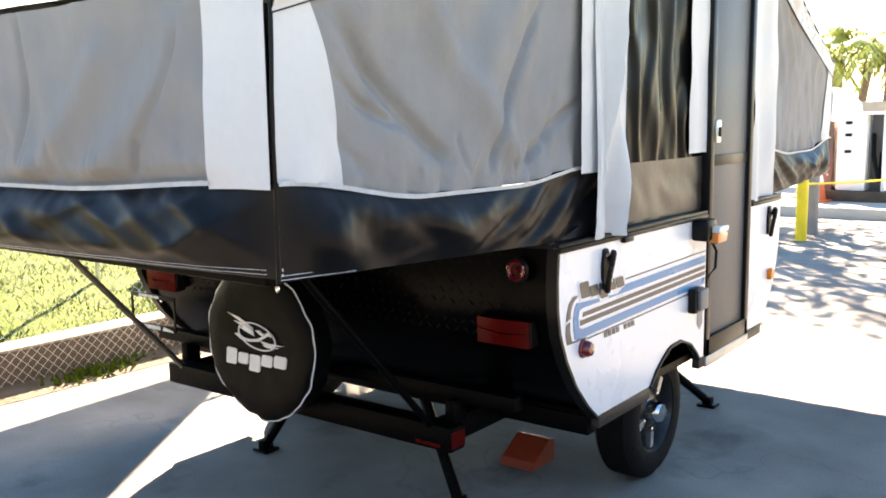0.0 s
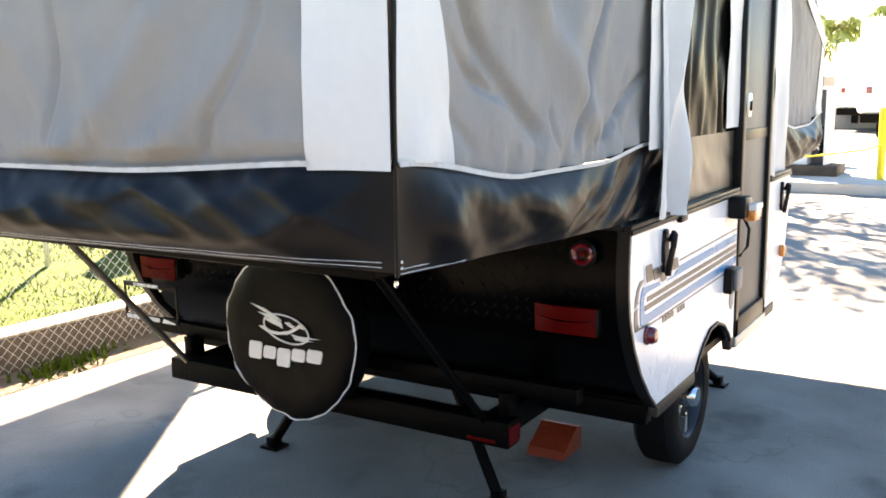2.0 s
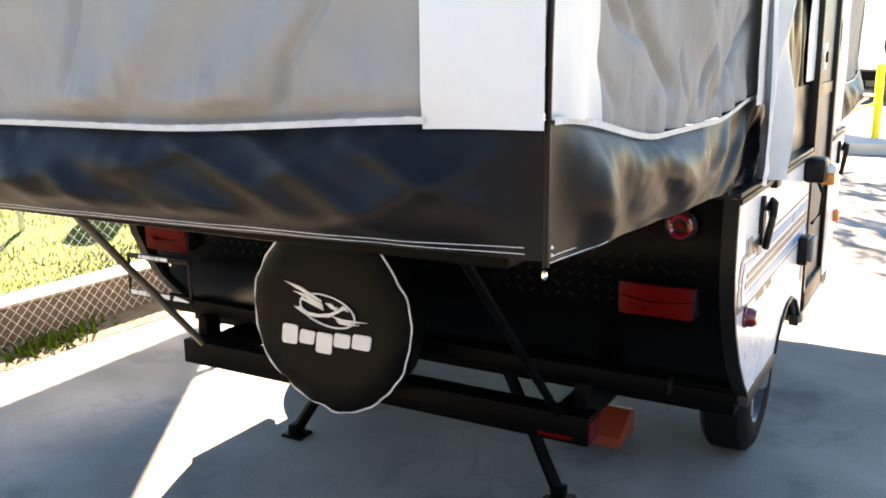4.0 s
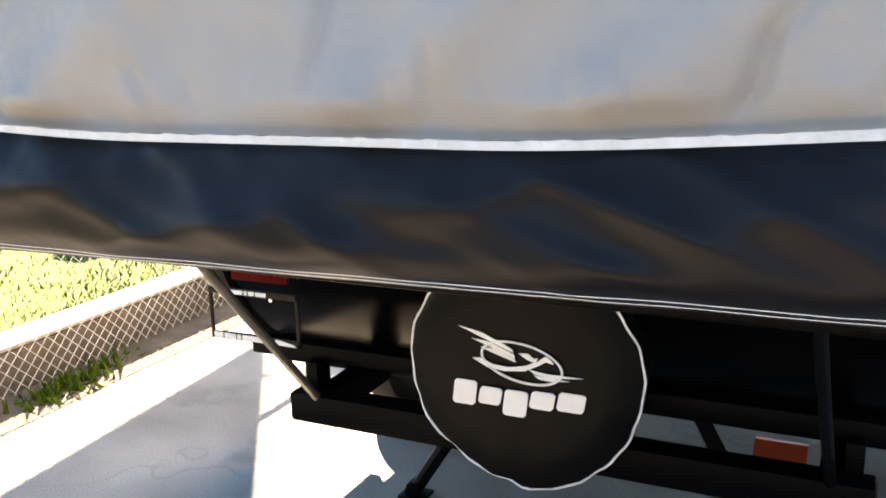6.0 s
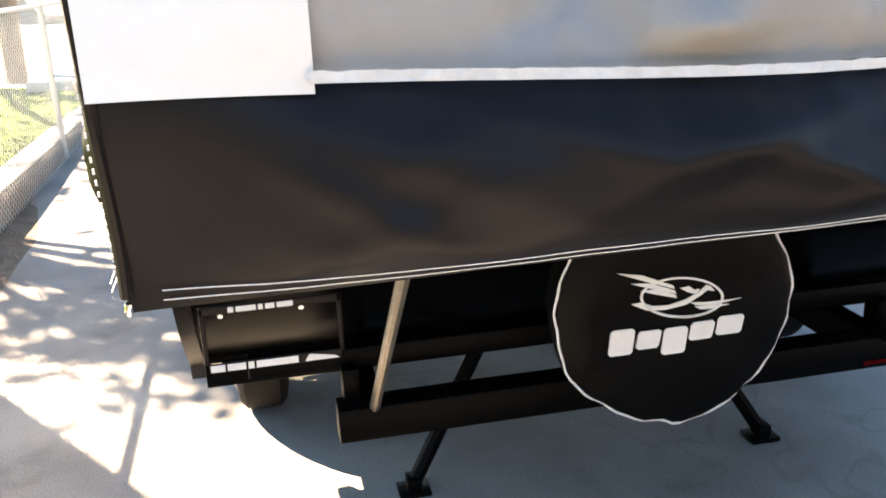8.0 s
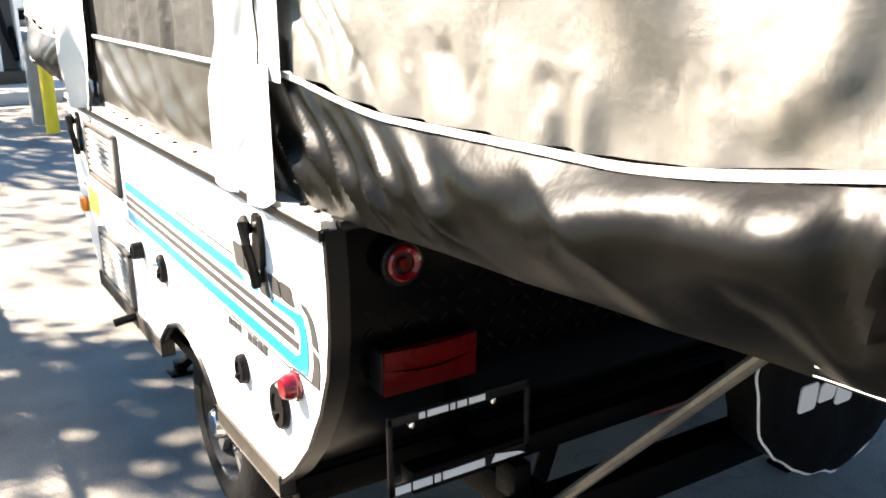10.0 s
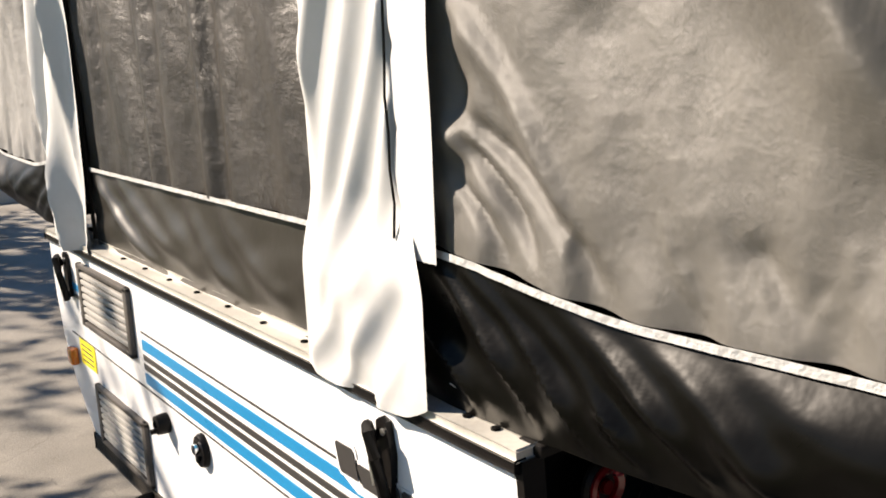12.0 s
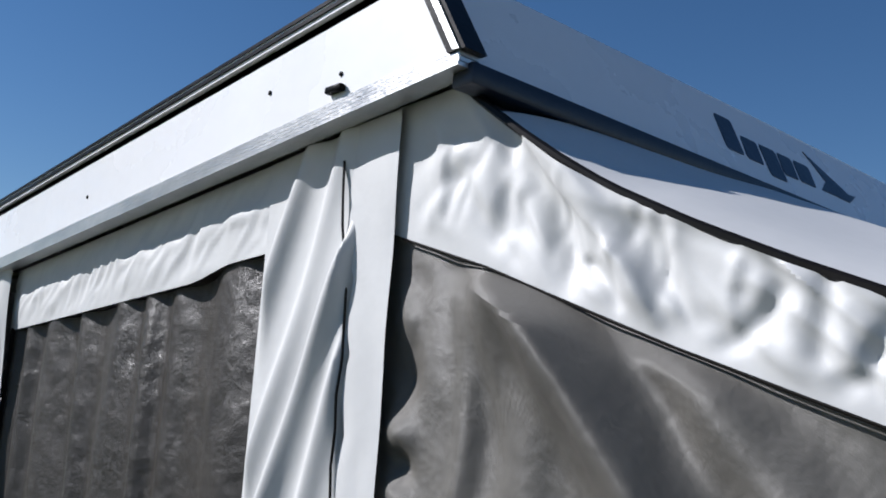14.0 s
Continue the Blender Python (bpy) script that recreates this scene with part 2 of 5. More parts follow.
FOLDS_RIGHT = [(0.92, 1.68, 0.52, 1.34, 0.022, -0.020), (0.93, 1.557, 0.70, 1.43, 0.016, -0.012), (0.04, 1.785, 0.32, 1.32, 0.018, -0.018), (-0.20, 1.50, 0.16, 1.29, 0.018, -0.016),
               (0.98, 1.50, 0.82, 1.32, 0.02, -0.012), (0.60, 1.75, 0.20, 1.35, 0.05, 0.018), (-0.02, 1.50, 0.02, 1.29, 0.02, -0.010), (0.47, 1.40, 0.42, 1.29, 0.012, -0.008)]
FOLDS_LEFT = [(0.05, 2.04, 0.43, 1.50, 0.060, 0.070), (0.24, 1.95, 0.66, 1.42, 0.045, 0.032),
              (0.0, 1.98, 0.10, 1.62, 0.04, 0.014), (-0.04, 2.0, -0.02, 1.72, 0.02, 0.008), (-0.13, 1.45, 0.02, 1.285, 0.012, -0.012), (-0.15, 1.40, -0.04, 1.285, 0.010, -0.009), (-0.10, 1.47, 0.12, 1.27, 0.014, -0.010),
              (-0.14, 1.62, 0.06, 1.36, 0.02, 0.010), (0.865, 1.46, 0.797, 1.29, 0.035, 0.024), (0.30, 1.36, 0.36, 1.25, 0.02, -0.008), (0.52, 1.34, 0.47, 1.25, 0.02, -0.008)]
FOLDS_SKIRT_LEFT = [(0.95, 1.115, 0.92, 1.30, 0.014, 0.009), (0.95, 1.115, 0.965, 1.30, 0.010, -0.008), (0.955, 1.115, 1.00, 1.31, 0.012, 0.010), (0.96, 1.12, 1.06, 1.30, 0.016, -0.010), (0.945, 1.115, 0.87, 1.29, 0.016, -0.008), (0.94, 1.12, 0.80, 1.29, 0.03, 0.008),
                    (-0.19, 1.27, 0.02, 1.08, 0.012, 0.012), (-0.12, 1.27, 0.10, 1.09, 0.012, 0.014), (-0.04, 1.26, 0.18, 1.09, 0.014, 0.014), (0.06, 1.25, 0.28, 1.10, 0.016, 0.014), (0.17, 1.25, 0.36, 1.12, 0.020, 0.012),
                    (-0.22, 1.18, -0.10, 1.075, 0.010, 0.012)]
FOLDS_END = [(0.07, 1.72, 0.055, 1.36, 0.014, -0.014), (0.73, 1.64, 0.59, 1.40, 0.014, -0.014), (0.59, 1.40, 0.54, 1.30, 0.012, -0.010), (0.45, 1.62, 0.10, 1.30, 0.05, 0.022), (0.72, 1.55, 0.36, 1.30, 0.05, 0.018),
             (-0.10, 1.60, -0.42, 1.30, 0.05, 0.022), (-0.35, 1.62, -0.62, 1.32, 0.025, -0.014), (-0.62, 1.58, -0.50, 1.30, 0.03, -0.012), (0.22, 1.40, 0.20, 1.29, 0.012, -0.007), (-0.22, 1.38, -0.20, 1.28, 0.012, -0.008)]
FOLDS_VALANCE = [(0.02, 2.22, 0.03, 2.05, 0.018, -0.008), (0.04, 2.20, 0.145, 1.97, 0.020, -0.016), (0.06, 2.19, 0.24, 1.95, 0.020, 0.014), (-0.17, 2.15, -0.04, 2.20, 0.014, -0.005), (-0.15, 2.08, -0.02, 2.16, 0.016, -0.005),
                 (0.16, 2.02, 0.21, 1.96, 0.010, -0.009), (0.20, 2.03, 0.26, 1.94, 0.012, 0.009), (0.40, 1.98, 0.32, 1.91, 0.014, -0.010), (-0.08, 2.20, -0.10, 2.08, 0.014, 0.008), (0.50, 1.95, 0.44, 1.87, 0.014, -0.008), (0.62, 1.91, 0.56, 1.83, 0.014, -0.008)]


def wrinkles(seed, n, p0, p1, base, height, lean, depth):
    """Small random creases that rise from a sewn edge."""
    r = random.Random(seed)
    out = []
    for k in range(n):
        p, h = r.uniform(p0, p1), height * r.uniform(0.4, 1.0)
        q = base(p) + 0.15 * height * r.random()
        out.append((p, q, p + lean * h * r.uniform(-0.6, 1.3), q + h, r.uniform(0.006, 0.013), depth * r.choice((-1, -0.7, 0.8)) * r.uniform(0.5, 1.0)))
    return out


VAL_LINE = [(-0.40, 2.14), (-0.21, 2.09), (0.013, 2.022), (0.126, 1.979), (0.28, 1.922), (0.40, 1.882), (0.49, 1.852), (0.70, 1.785), (1.12, 1.655)]
FOLDS_LEFT += wrinkles(1, 26, -0.15, 0.95, lambda p: 1.262, 0.11, -0.7, 0.0035)
FOLDS_RIGHT += wrinkles(2, 22, -0.2, 0.9, lambda p: 1.265, 0.10, -0.6, 0.004)
FOLDS_END += wrinkles(3, 34, -0.75, 0.78, lambda p: 1.288, 0.10, -0.4, 0.004)
FOLDS_VALANCE += wrinkles(4, 34, 0.06, 0.9, lambda p: 2.03 - 0.335 * p, 0.15, -0.75, 0.0035) + wrinkles(5, 10, -0.18, 0.12, lambda p: 2.06 - 0.33 * p, 0.13, 0.5, 0.003)
FOLDS_PANEL = [(1.76, 1.27, 1.34, 1.08, 0.020, 0.018), (1.58, 1.27, 1.08, 1.10, 0.028, 0.016), (1.35, 1.26, 0.94, 1.10, 0.035, 0.012), (1.15, 1.27, 0.86, 1.08, 0.03, 0.010), (0.95, 1.26, 0.70, 1.12, 0.03, 0.009)]


def smooth(t):
    t = max(0.0, min(1.0, t))
    return t * t * (3 - 2 * t)


def curve_at(table, x):
    for (x0, y0), (x1, y1) in zip(table, table[1:]):
        if x <= x1:
            return lerp(y0, y1, smooth((x - x0) / (x1 - x0)))
    return table[-1][1]


def line_at(table, x):
    for (x0, y0), (x1, y1) in zip(table, table[1:]):
        if x <= x1:
            return lerp(y0, y1, (x - x0) / (x1 - x0))
    return table[-1][1]


# ---- ground ----
def ground_z(y):
    """The lot rises gently towards the filling island and levels out behind it."""
    return 0.21 * smooth((y - 2.6) / 9.5)


def ground_at(u, v):
    y = (v - 0.5) ** 3 * 2400 + (v - 0.5) * 20
    return ((u - 0.5) ** 3 * 2400 + (u - 0.5) * 20, y, ground_z(y))


bm = bmesh.new()
sheet(bm, 60, 240, ground_at)
tagged(part("ground", bm, PAVING), "worn grey paved lot with stains and cracks", "ground", kind="structure")

# ---- the camper ----
camper = tagged(new("pop_up_camper"), "white and black pop-up camper, roof raised, grey canvas, blue stripes", "camper trailer")
HW = 1.08
REAR_PROFILE = [(0.035, 1.05), (0.027, 0.95), (0.03, 0.86), (0.045, 0.78), (0.085, 0.69), (0.15, 0.59), (0.23, 0.505), (0.31, 0.44)]
ARCH = [(0.72, 0.447), (0.765, 0.49), (0.82, 0.528), (0.90, 0.562), (1.00, 0.566), (1.10, 0.533), (1.165, 0.485), (1.20, 0.45)]
FRONT_PROFILE = [(1.99, 0.455), (2.06, 0.51), (2.14, 0.60), (2.205, 0.72), (2.235, 0.85), (2.24, 1.05)]
DOOR_Y0, DOOR_Y1 = 1.262, 1.785


def side_panel(name, x, outline):
    bm = bmesh.new()
    s = 1 if x > 0 else -1
    prism(bm, [(x - s * 0.02, y, z) for y, z in outline], (s * 0.02, 0, 0))
    return part(name, bm, PAINT_WHITE, camper, "glossy white side panel", smooth=False)


side_panel("side_panel", -HW, REAR_PROFILE + ARCH + FRONT_PROFILE)
side_panel("side_panel", HW, REAR_PROFILE + ARCH + [(DOOR_Y0 - 0.01, 0.45), (DOOR_Y0 - 0.01, 1.05)])
side_panel("side_panel", HW, [(DOOR_Y1 + 0.01, 0.455)] + FRONT_PROFILE + [(DOOR_Y1 + 0.01, 1.05)])

# rear wall, turned along its profile, with a tread-plate upper half
bm = bmesh.new()
prof = [(y + 0.012, z) for y, z in REAR_PROFILE]
sheet(bm, 2, len(prof) - 1, lambda u, v: (lerp(-1.058, 1.058, u), *prof[round(v * (len(prof) - 1))]), (0, 0.02, 0))
rear_wall = part("rear_wall", bm, PAINT_BLACK, camper, "black rear wall")
bm = bmesh.new()
for i in range(52):
    for j in range(9):
        x, z = -1.0 + i * 0.0388, 0.745 + j * 0.034
        if abs(abs(x) - 0.945) < 0.06 and abs(z - 0.975) < 0.06 or abs(abs(x) - 0.885) < 0.13 and z < 0.83:
            continue
        a = radians(45 if (i + j) % 2 else -45)
        y = curve_at([(zz, yy) for yy, zz in prof[::-1]], z) - 0.0015
        c, s_ = math.cos(a), math.sin(a)
        prism(bm, [(x + c * p - s_ * q, y, z + s_ * p + c * q) for p, q in ((-0.014, 0), (0, -0.0035), (0.014, 0), (0, 0.0035))], (0, 0.003, 0))
tagged(part("tread_pattern", bm, TREAD, rear_wall, smooth=False), kind="stuff")

# front wall and floor pan
bm = bmesh.new()
prism(bm, [(-1.058, y - 0.01, z) for y, z in FRONT_PROFILE] + [(-1.058, 2.2, 1.05), (-1.058, 2.1, 0.7), (-1.058, 1.98, 0.5)], (2.116, 0, 0))
part("front_wall", bm, PAINT_BLACK, camper)
bm = bmesh.new()
box(bm, -1.05, 1.05, 0.30, 2.0, 0.445, 0.475)
part("floor_pan", bm, STEEL_BLACK, camper)

PROP_METAL = mat("prop_metal", (0.25, 0.22, 0.18), 0.4, metal=0.8, var=0.2, scale=15, bump=0.1)
RAIL_BROWN = mat("rail_brown", (0.04, 0.034, 0.028), 0.5, spec=0.2, var=0.3, scale=12, bump=0.2)
# black edge trim on the side panels, rear and front corners
for s in (-1, 1):
    bm = bmesh.new()
    prev = None
    w = 0.034
    for (y, z) in REAR_PROFILE:
        ring = [bm.verts.new(p) for p in ((s * (HW + 0.004), y + 0.004, z), (s * (HW + 0.004), y - 0.010, z), (s * (HW - w), y - 0.010, z), (s * (HW - w), y + 0.012, z))]
        if prev:
            for k in range(3):
                bm.faces.new((prev[k], prev[k + 1], ring[k + 1], ring[k]))
        prev = ring
    part("corner_trim", bm, TRIM_BLACK, camper, "black plastic corner trim")
    # lower skirt rail
    for y0, y1 in ((0.31, 0.72), (1.20, 1.99)):
        bm = bmesh.new()
        box(bm, s * (HW - 0.03), s * (HW + 0.003), y0, y1, 0.405, 0.452, 0.004)
        part("lower_rail", bm, RAIL_BROWN, camper, "dark weathered lower rail")
    # wheel arch lip and inner tub
    bm = bmesh.new()
    tube(bm, [(s * (HW + 0.001), y, z) for y, z in ARCH], 0.008, 6)
    part("wheel_arch_lip", bm, TRIM_BLACK, camper)
    bm = bmesh.new()
    sheet(bm, len(ARCH) - 1, 1, lambda u, v: (s * lerp(HW - 0.01, HW - 0.30, v), *ARCH[round(u * (len(ARCH) - 1))]))
    box(bm, s * 0.76, s * 0.78, 0.70, 1.22, 0.40, 0.60)
    part("wheel_tub", bm, STEEL_BLACK, camper)
    # top ledge
    spans = ((0.03, 2.24),) if s < 0 else ((0.03, DOOR_Y0 - 0.012), (DOOR_Y1 + 0.012, 2.24))
    for y0, y1 in spans:
        bm = bmesh.new()
        box(bm, s * 1.0, s * (HW + 0.006), y0, y1, 1.05, 1.064, 0.003)
        ledge = part("top_ledge", bm, ALU_WARM if s < 0 else TRIM_BLACK, camper, "metal ledge with small screws" if s < 0 else "")
        bm = bmesh.new()
        box(bm, s * (HW - 0.004), s * (HW + 0.010), y0, y1, 1.034, 1.0495, 0.003)
        part("ledge_lip", bm, TRIM_BLACK, ledge)
        bm = bmesh.new()
        box(bm, s * 1.035, s * 1.05, y0 + 0.25, y1 - 0.03, 1.0645, 1.080, 0.003)
        part("ledge_rib", bm, ALU_WARM if s < 0 else TRIM_BLACK, ledge)
    for y in (0.10, 0.16, 0.62, 0.78, 0.94, 1.10, 1.26, 1.42, 1.58) if s < 0 else (0.12, 0.5):
        bm = bmesh.new()
        lathe(bm, [(0.007, 0), (0.007, 0.003), (0, 0.005)], 8, pose(s * 1.062, y, 1.064))
        part("screw", bm, STEEL_BLACK, ledge)
bm = bmesh.new()
box(bm, -1.06, 1.06, 0.015, 0.06, 1.048, 1.066, 0.004)
part("rear_ledge", bm, TRIM_BLACK, camper)

# ---- stripes ----


def stripe_set(s):
    """Blue and charcoal stripes with a closed rear end and a bracket, on the side panel of sign s."""
    x = s * (HW + 0.0005)
    th = (s * 0.0015, 0, 0)
    y_far = 1.45 if s < 0 else 1.24
    slope = 0.012

    def line(name, y0, y1, z0, z1, m, slant=0.0):
        bm = bmesh.new()
        f = lambda y: slope * (y - 0.3)
        prism(bm, [(x, y0, z0 + f(y0)), (x, y0 - slant, z1 + f(y0)), (x, y1, z1 + f(y1)), (x, y1, z0 + f(y1))], th)
        part(name, bm, m, camper, smooth=False)

    y_txt = 0.50
    line("stripe", y_txt, y_far, 0.884, 0.889, GREY_STRIPE)
    line("stripe", 0.19, y_far, 0.810 + 0.002, 0.829 - 0.002, GREY_STRIPE, -0.002)
    line("stripe", 0.175, y_far, 0.787, 0.803, GREY_STRIPE, 0.002)
    line("stripe", 0.22, y_far if s > 0 else 2.10, 0.732, 0.7365, GREY_STRIPE)
    if s < 0:
        line("stripe", 1.95, 2.12, 0.885, 0.905, BLUE)
        line("stripe", 1.96, 2.12, 0.860, 0.872, GREY_STRIPE)
    # blue loop round the rear end
    bm = bmesh.new()
    f = lambda y: slope * (y - 0.3)
    outer = [(y_far, 0.868), (0.50, 0.868), (0.44, 0.845), (0.17, 0.862), (0.150, 0.866), (0.135, 0.845), (0.128, 0.815), (0.130, 0.780), (0.138, 0.748), (0.165, 0.745), (y_far, 0.749)]
    inner = [(y_far, 0.777), (0.185, 0.773), (0.168, 0.782), (0.160, 0.812), (0.168, 0.836), (0.19, 0.842), (y_far, 0.839)]
    prism(bm, [(x, y, z + f(y)) for y, z in outer + inner], th)
    part("stripe", bm, BLUE, camper, "bright blue stripe looping round its end", smooth=False)
    # bracket in two halves
    for pts in ([(0.158, 0.886), (0.125, 0.886), (0.100, 0.868), (0.086, 0.838), (0.082, 0.812), (0.108, 0.820), (0.112, 0.845), (0.125, 0.868), (0.142, 0.876)],
                [(0.107, 0.810), (0.082, 0.803), (0.080, 0.770), (0.088, 0.738), (0.215, 0.736), (0.215, 0.741), (0.120, 0.743), (0.108, 0.775)]):
        bm = bmesh.new()
        prism(bm, [(x, y, z) for y, z in pts], th)
        part("stripe", bm, GREY_STRIPE, camper, smooth=False)
    # maker's mark as five plain blocks, and a row of small bars
    m = GREY_STRIPE
    widths = [(0.486, 0.428, 0.872, 0.925), (0.418, 0.362, 0.868, 0.905), (0.352, 0.298, 0.850, 0.905), (0.290, 0.240, 0.868, 0.905), (0.232, 0.176, 0.868, 0.905)]
    for k, (a, b, z0, z1) in enumerate(widths):
        if s > 0:
            a, b = 0.662 - b, 0.662 - a
            a, b = b, a
        bm = bmesh.new()
        o, sl = 0.005, 0.012 * (-s)
        lo, hi = min(a, b), max(a, b)
        pts = [(lo + o, z0), (hi - o, z0), (hi, z0 + o), (hi + sl, z1 - o), (hi - o + sl, z1), (lo + o + sl, z1), (lo + sl, z1 - o), (lo, z0 + o)]
        prism(bm, [(x + s * 0.002, y, z) for y, z in pts], th)
        mark = part("mark_block", bm, m, camper, smooth=False)
        bm = bmesh.new()
        c = Vector((0, (lo + hi) / 2, (z0 + z1) / 2))
        prism(bm, [(x + s * 0.0008, c.y + (y - c.y) * 1.25, c.z + (z - c.z) * 1.25) for y, z in pts], (s * 0.001, 0, 0))
        part("mark_outline", bm, PAINT_WHITE, mark, smooth=False)
    for k in range(8):
        if k == 3:
            continue
        a = 0.575 - k * 0.030
        bm = bmesh.new()
        prism(bm, [(x, a, 0.712), (x, a - 0.022, 0.712), (x, a - 0.026 * 1.0, 0.735 - 0.004), (x, a - 0.004, 0.735 - 0.004)], th)
        part("small_bar", bm, m, camper, smooth=False)


stripe_set(-1)
stripe_set(1)


# ---- lights on the body ----
def tail_light(cx, s):
    bm = bmesh.new()
    box(bm, cx - 0.104, cx + 0.104, 0.022, 0.07, 0.728, 0.812, 0.008)
    base = part("tail_light", bm, TRIM_BLACK, camper, "red rear tail light")
    bm = bmesh.new()
    sheet(bm, 14, 4, lambda u, v: (cx + lerp(-0.098, 0.098, u), 0.016 - 0.010 * math.sin(math.pi * u) * v, lerp(0.778 - 0.010 * math.sin(math.pi * u), 0.812, v)), (0, 0.04, 0))
    part("upper_lens", bm, RED_DARK, base, "dark red lens")
    bm = bmesh.new()
    sheet(bm, 14, 4, lambda u, v: (cx + lerp(-0.098, 0.098, u), 0.018 - 0.010 * math.sin(math.pi * u) * v, lerp(0.727, 0.776 - 0.010 * math.sin(math.pi * u), v)), (0, 0.03, 0))
    part("lower_lens", bm, RED_DARK, base)


for s in (-1, 1):
    tail_light(s * 0.887, s)
    m = pose(s * 0.945, 0.018, 0.975, 90)
    bm = bmesh.new()
    lathe(bm, [(0.042, 0), (0.042, 0.006), (0.037, 0.010), (0.026, 0.007), (0.0, 0.004)], 28, m)
    ring = part("round_light", bm, TRIM_BLACK, camper, "round red clearance light in a rubber ring")
    bm = bmesh.new()
    lathe(bm, [(0.034, 0.006), (0.033, 0.013), (0.028, 0.016), (0.020, 0.012), (0.018, 0.006)], 28, m)
    part("light_ring", bm, RED, ring)
    bm = bmesh.new()
    lathe(bm, [(0.011, 0.006), (0.010, 0.012), (0, 0.014)], 20, m)
    part("light_core", bm, RED_DARK, ring)
    # side marker
    bm = bmesh.new()
    m = pose(s * HW, 0.195, 0.707, 0, 90 * s)
    lathe(bm, [(0.031, 0), (0.031, 0.006), (0.027, 0.009), (0.026, 0.022), (0.020, 0.032), (0.0, 0.036)], 24, m)
    part("side_marker", bm, RED, camper, "domed red side marker lamp")
    bm = bmesh.new()
    box(bm, min(s * HW, s * (HW + 0.025)), max(s * HW, s * (HW + 0.025)), 2.06, 2.11, 0.655, 0.71, 0.008)
    part("front_marker", bm, AMBER, camper, "amber front marker lamp")


# ---- roof latches ----
def latch(s, y):
    x = s * HW
    bm = bmesh.new()
    prism(bm, [(x, y + a, z) for a, z in ((-0.016, 0.880), (0.016, 0.880), (0.022, 0.93), (0.016, 1.008), (0.006, 1.016), (-0.012, 1.012), (-0.022, 0.96))], (s * 0.012, 0, 0))
    base = part("latch", bm, TRIM_BLACK, camper, "black roof latch hanging open")
    bm = bmesh.new()
    tube(bm, [(x + s * 0.020, y - 0.012, 0.872), (x + s * 0.026, y - 0.016, 0.91), (x + s * 0.034, y - 0.010, 0.96), (x + s * 0.036, y + 0.002, 1.000), (x + s * 0.028, y + 0.016, 1.004), (x + s * 0.016, y + 0.022, 0.975)], 0.010, 8)
    part("latch_arm", bm, TRIM_BLACK, base)
    bm = bmesh.new()
    tube(bm, [(x + s * 0.016, y + 0.020, 0.985), (x + s * 0.024, y + 0.018, 0.945), (x + s * 0.022, y + 0.012, 0.905)], 0.005, 6)
    part("latch_rod", bm, ALU, base)
    for zz in (0.895, 0.995):
        bm = bmesh.new()
        lathe(bm, [(0.006, 0), (0.006, 0.003), (0, 0.005)], 8, pose(x + s * 0.012, y - 0.004, zz, 0, 90 * s))
        part("rivet", bm, ALU, base)


for s in (-1, 1):
    latch(s, 0.335)
    latch(s, 2.05)


# ---- left side fittings ----
def vent(y0, y1, z0, z1, n):
    x = -HW
    bm = bmesh.new()
    for a, b, c, d in ((y0, y0 + 0.028, z0, z1), (y1 - 0.028, y1, z0, z1), (y0, y1, z1 - 0.016, z1), (y0, y1, z0, z0 + 0.016)):
        box(bm, x - 0.014, x + 0.004, a, b, c, d, 0.005)
    f = part("vent_grille", bm, mat("vent_brown", (0.07, 0.062, 0.055), 0.5, var=0.2, bump=0.1), camper, "grey-brown louvred vent grille")
    bm = bmesh.new()
    box(bm, x - 0.003, x + 0.002, y0 + 0.02, y1 - 0.02, z0 + 0.01, z1 - 0.01)
    part("vent_back", bm, TRIM_BLACK, f)
    for k in range(n):
        z = lerp(z0 + 0.022, z1 - 0.022, (k + 0.5) / n)
        bm = bmesh.new()
        box(bm, x - 0.012, x - 0.002, y0 + 0.028, y1 - 0.028, z - 0.0075, z + 0.0065, 0.002)
        part("slat", bm, mat_slat, f)


mat_slat = mat("vent_slat", (0.33, 0.32, 0.30), 0.5, var=0.12, bump=0.05)
vent(1.50, 1.93, 0.815, 1.005, 7)
vent(1.475, 1.89, 0.458, 0.645, 7)


def cap(y, z, r, name, label, h=0.016, oval=1.25):
    bm = bmesh.new()
    m = pose(-HW, y, z, 0, -90) @ Matrix.Diagonal((oval, 1, 1, 1))
    lathe(bm, [(r, 0), (r, h * 0.5), (r * 0.9, h), (r * 0.55, h * 1.1), (r * 0.5, h * 0.8), (0, h * 0.8)], 28, m)
    c = part(name, bm, TRIM_BLACK, camper, label)
    bm = bmesh.new()
    box(bm, -HW - h * 1.5, -HW - h * 0.7, y - r * 0.2, y + r * 0.2, z - r * 0.75, z - r * 0.3, 0.002)
    part("tab", bm, TRIM_BLACK, c)


cap(0.278, 0.632, 0.040, "hatch_cover", "oval black cable hatch", 0.014, 1.3)
cap(0.490, 0.632, 0.028, "city_inlet", "black round inlet cap")
cap(1.328, 0.694, 0.026, "drain_cap", "small black hooded cap", 0.03, 1.0)
cap(1.105, 0.697, 0.034, "lock_cap", "black cap with chrome lock", 0.014, 1.2)
bm = bmesh.new()
lathe(bm, [(0.012, 0), (0.012, 0.022), (0, 0.024)], 16, pose(-HW - 0.004, 1.105, 0.705, 0, -90))
part("lock_barrel", bm, CHROME, camper)
bm = bmesh.new()
box(bm, -HW - 0.0025, -HW, 1.885, 2.03, 0.672, 0.752)
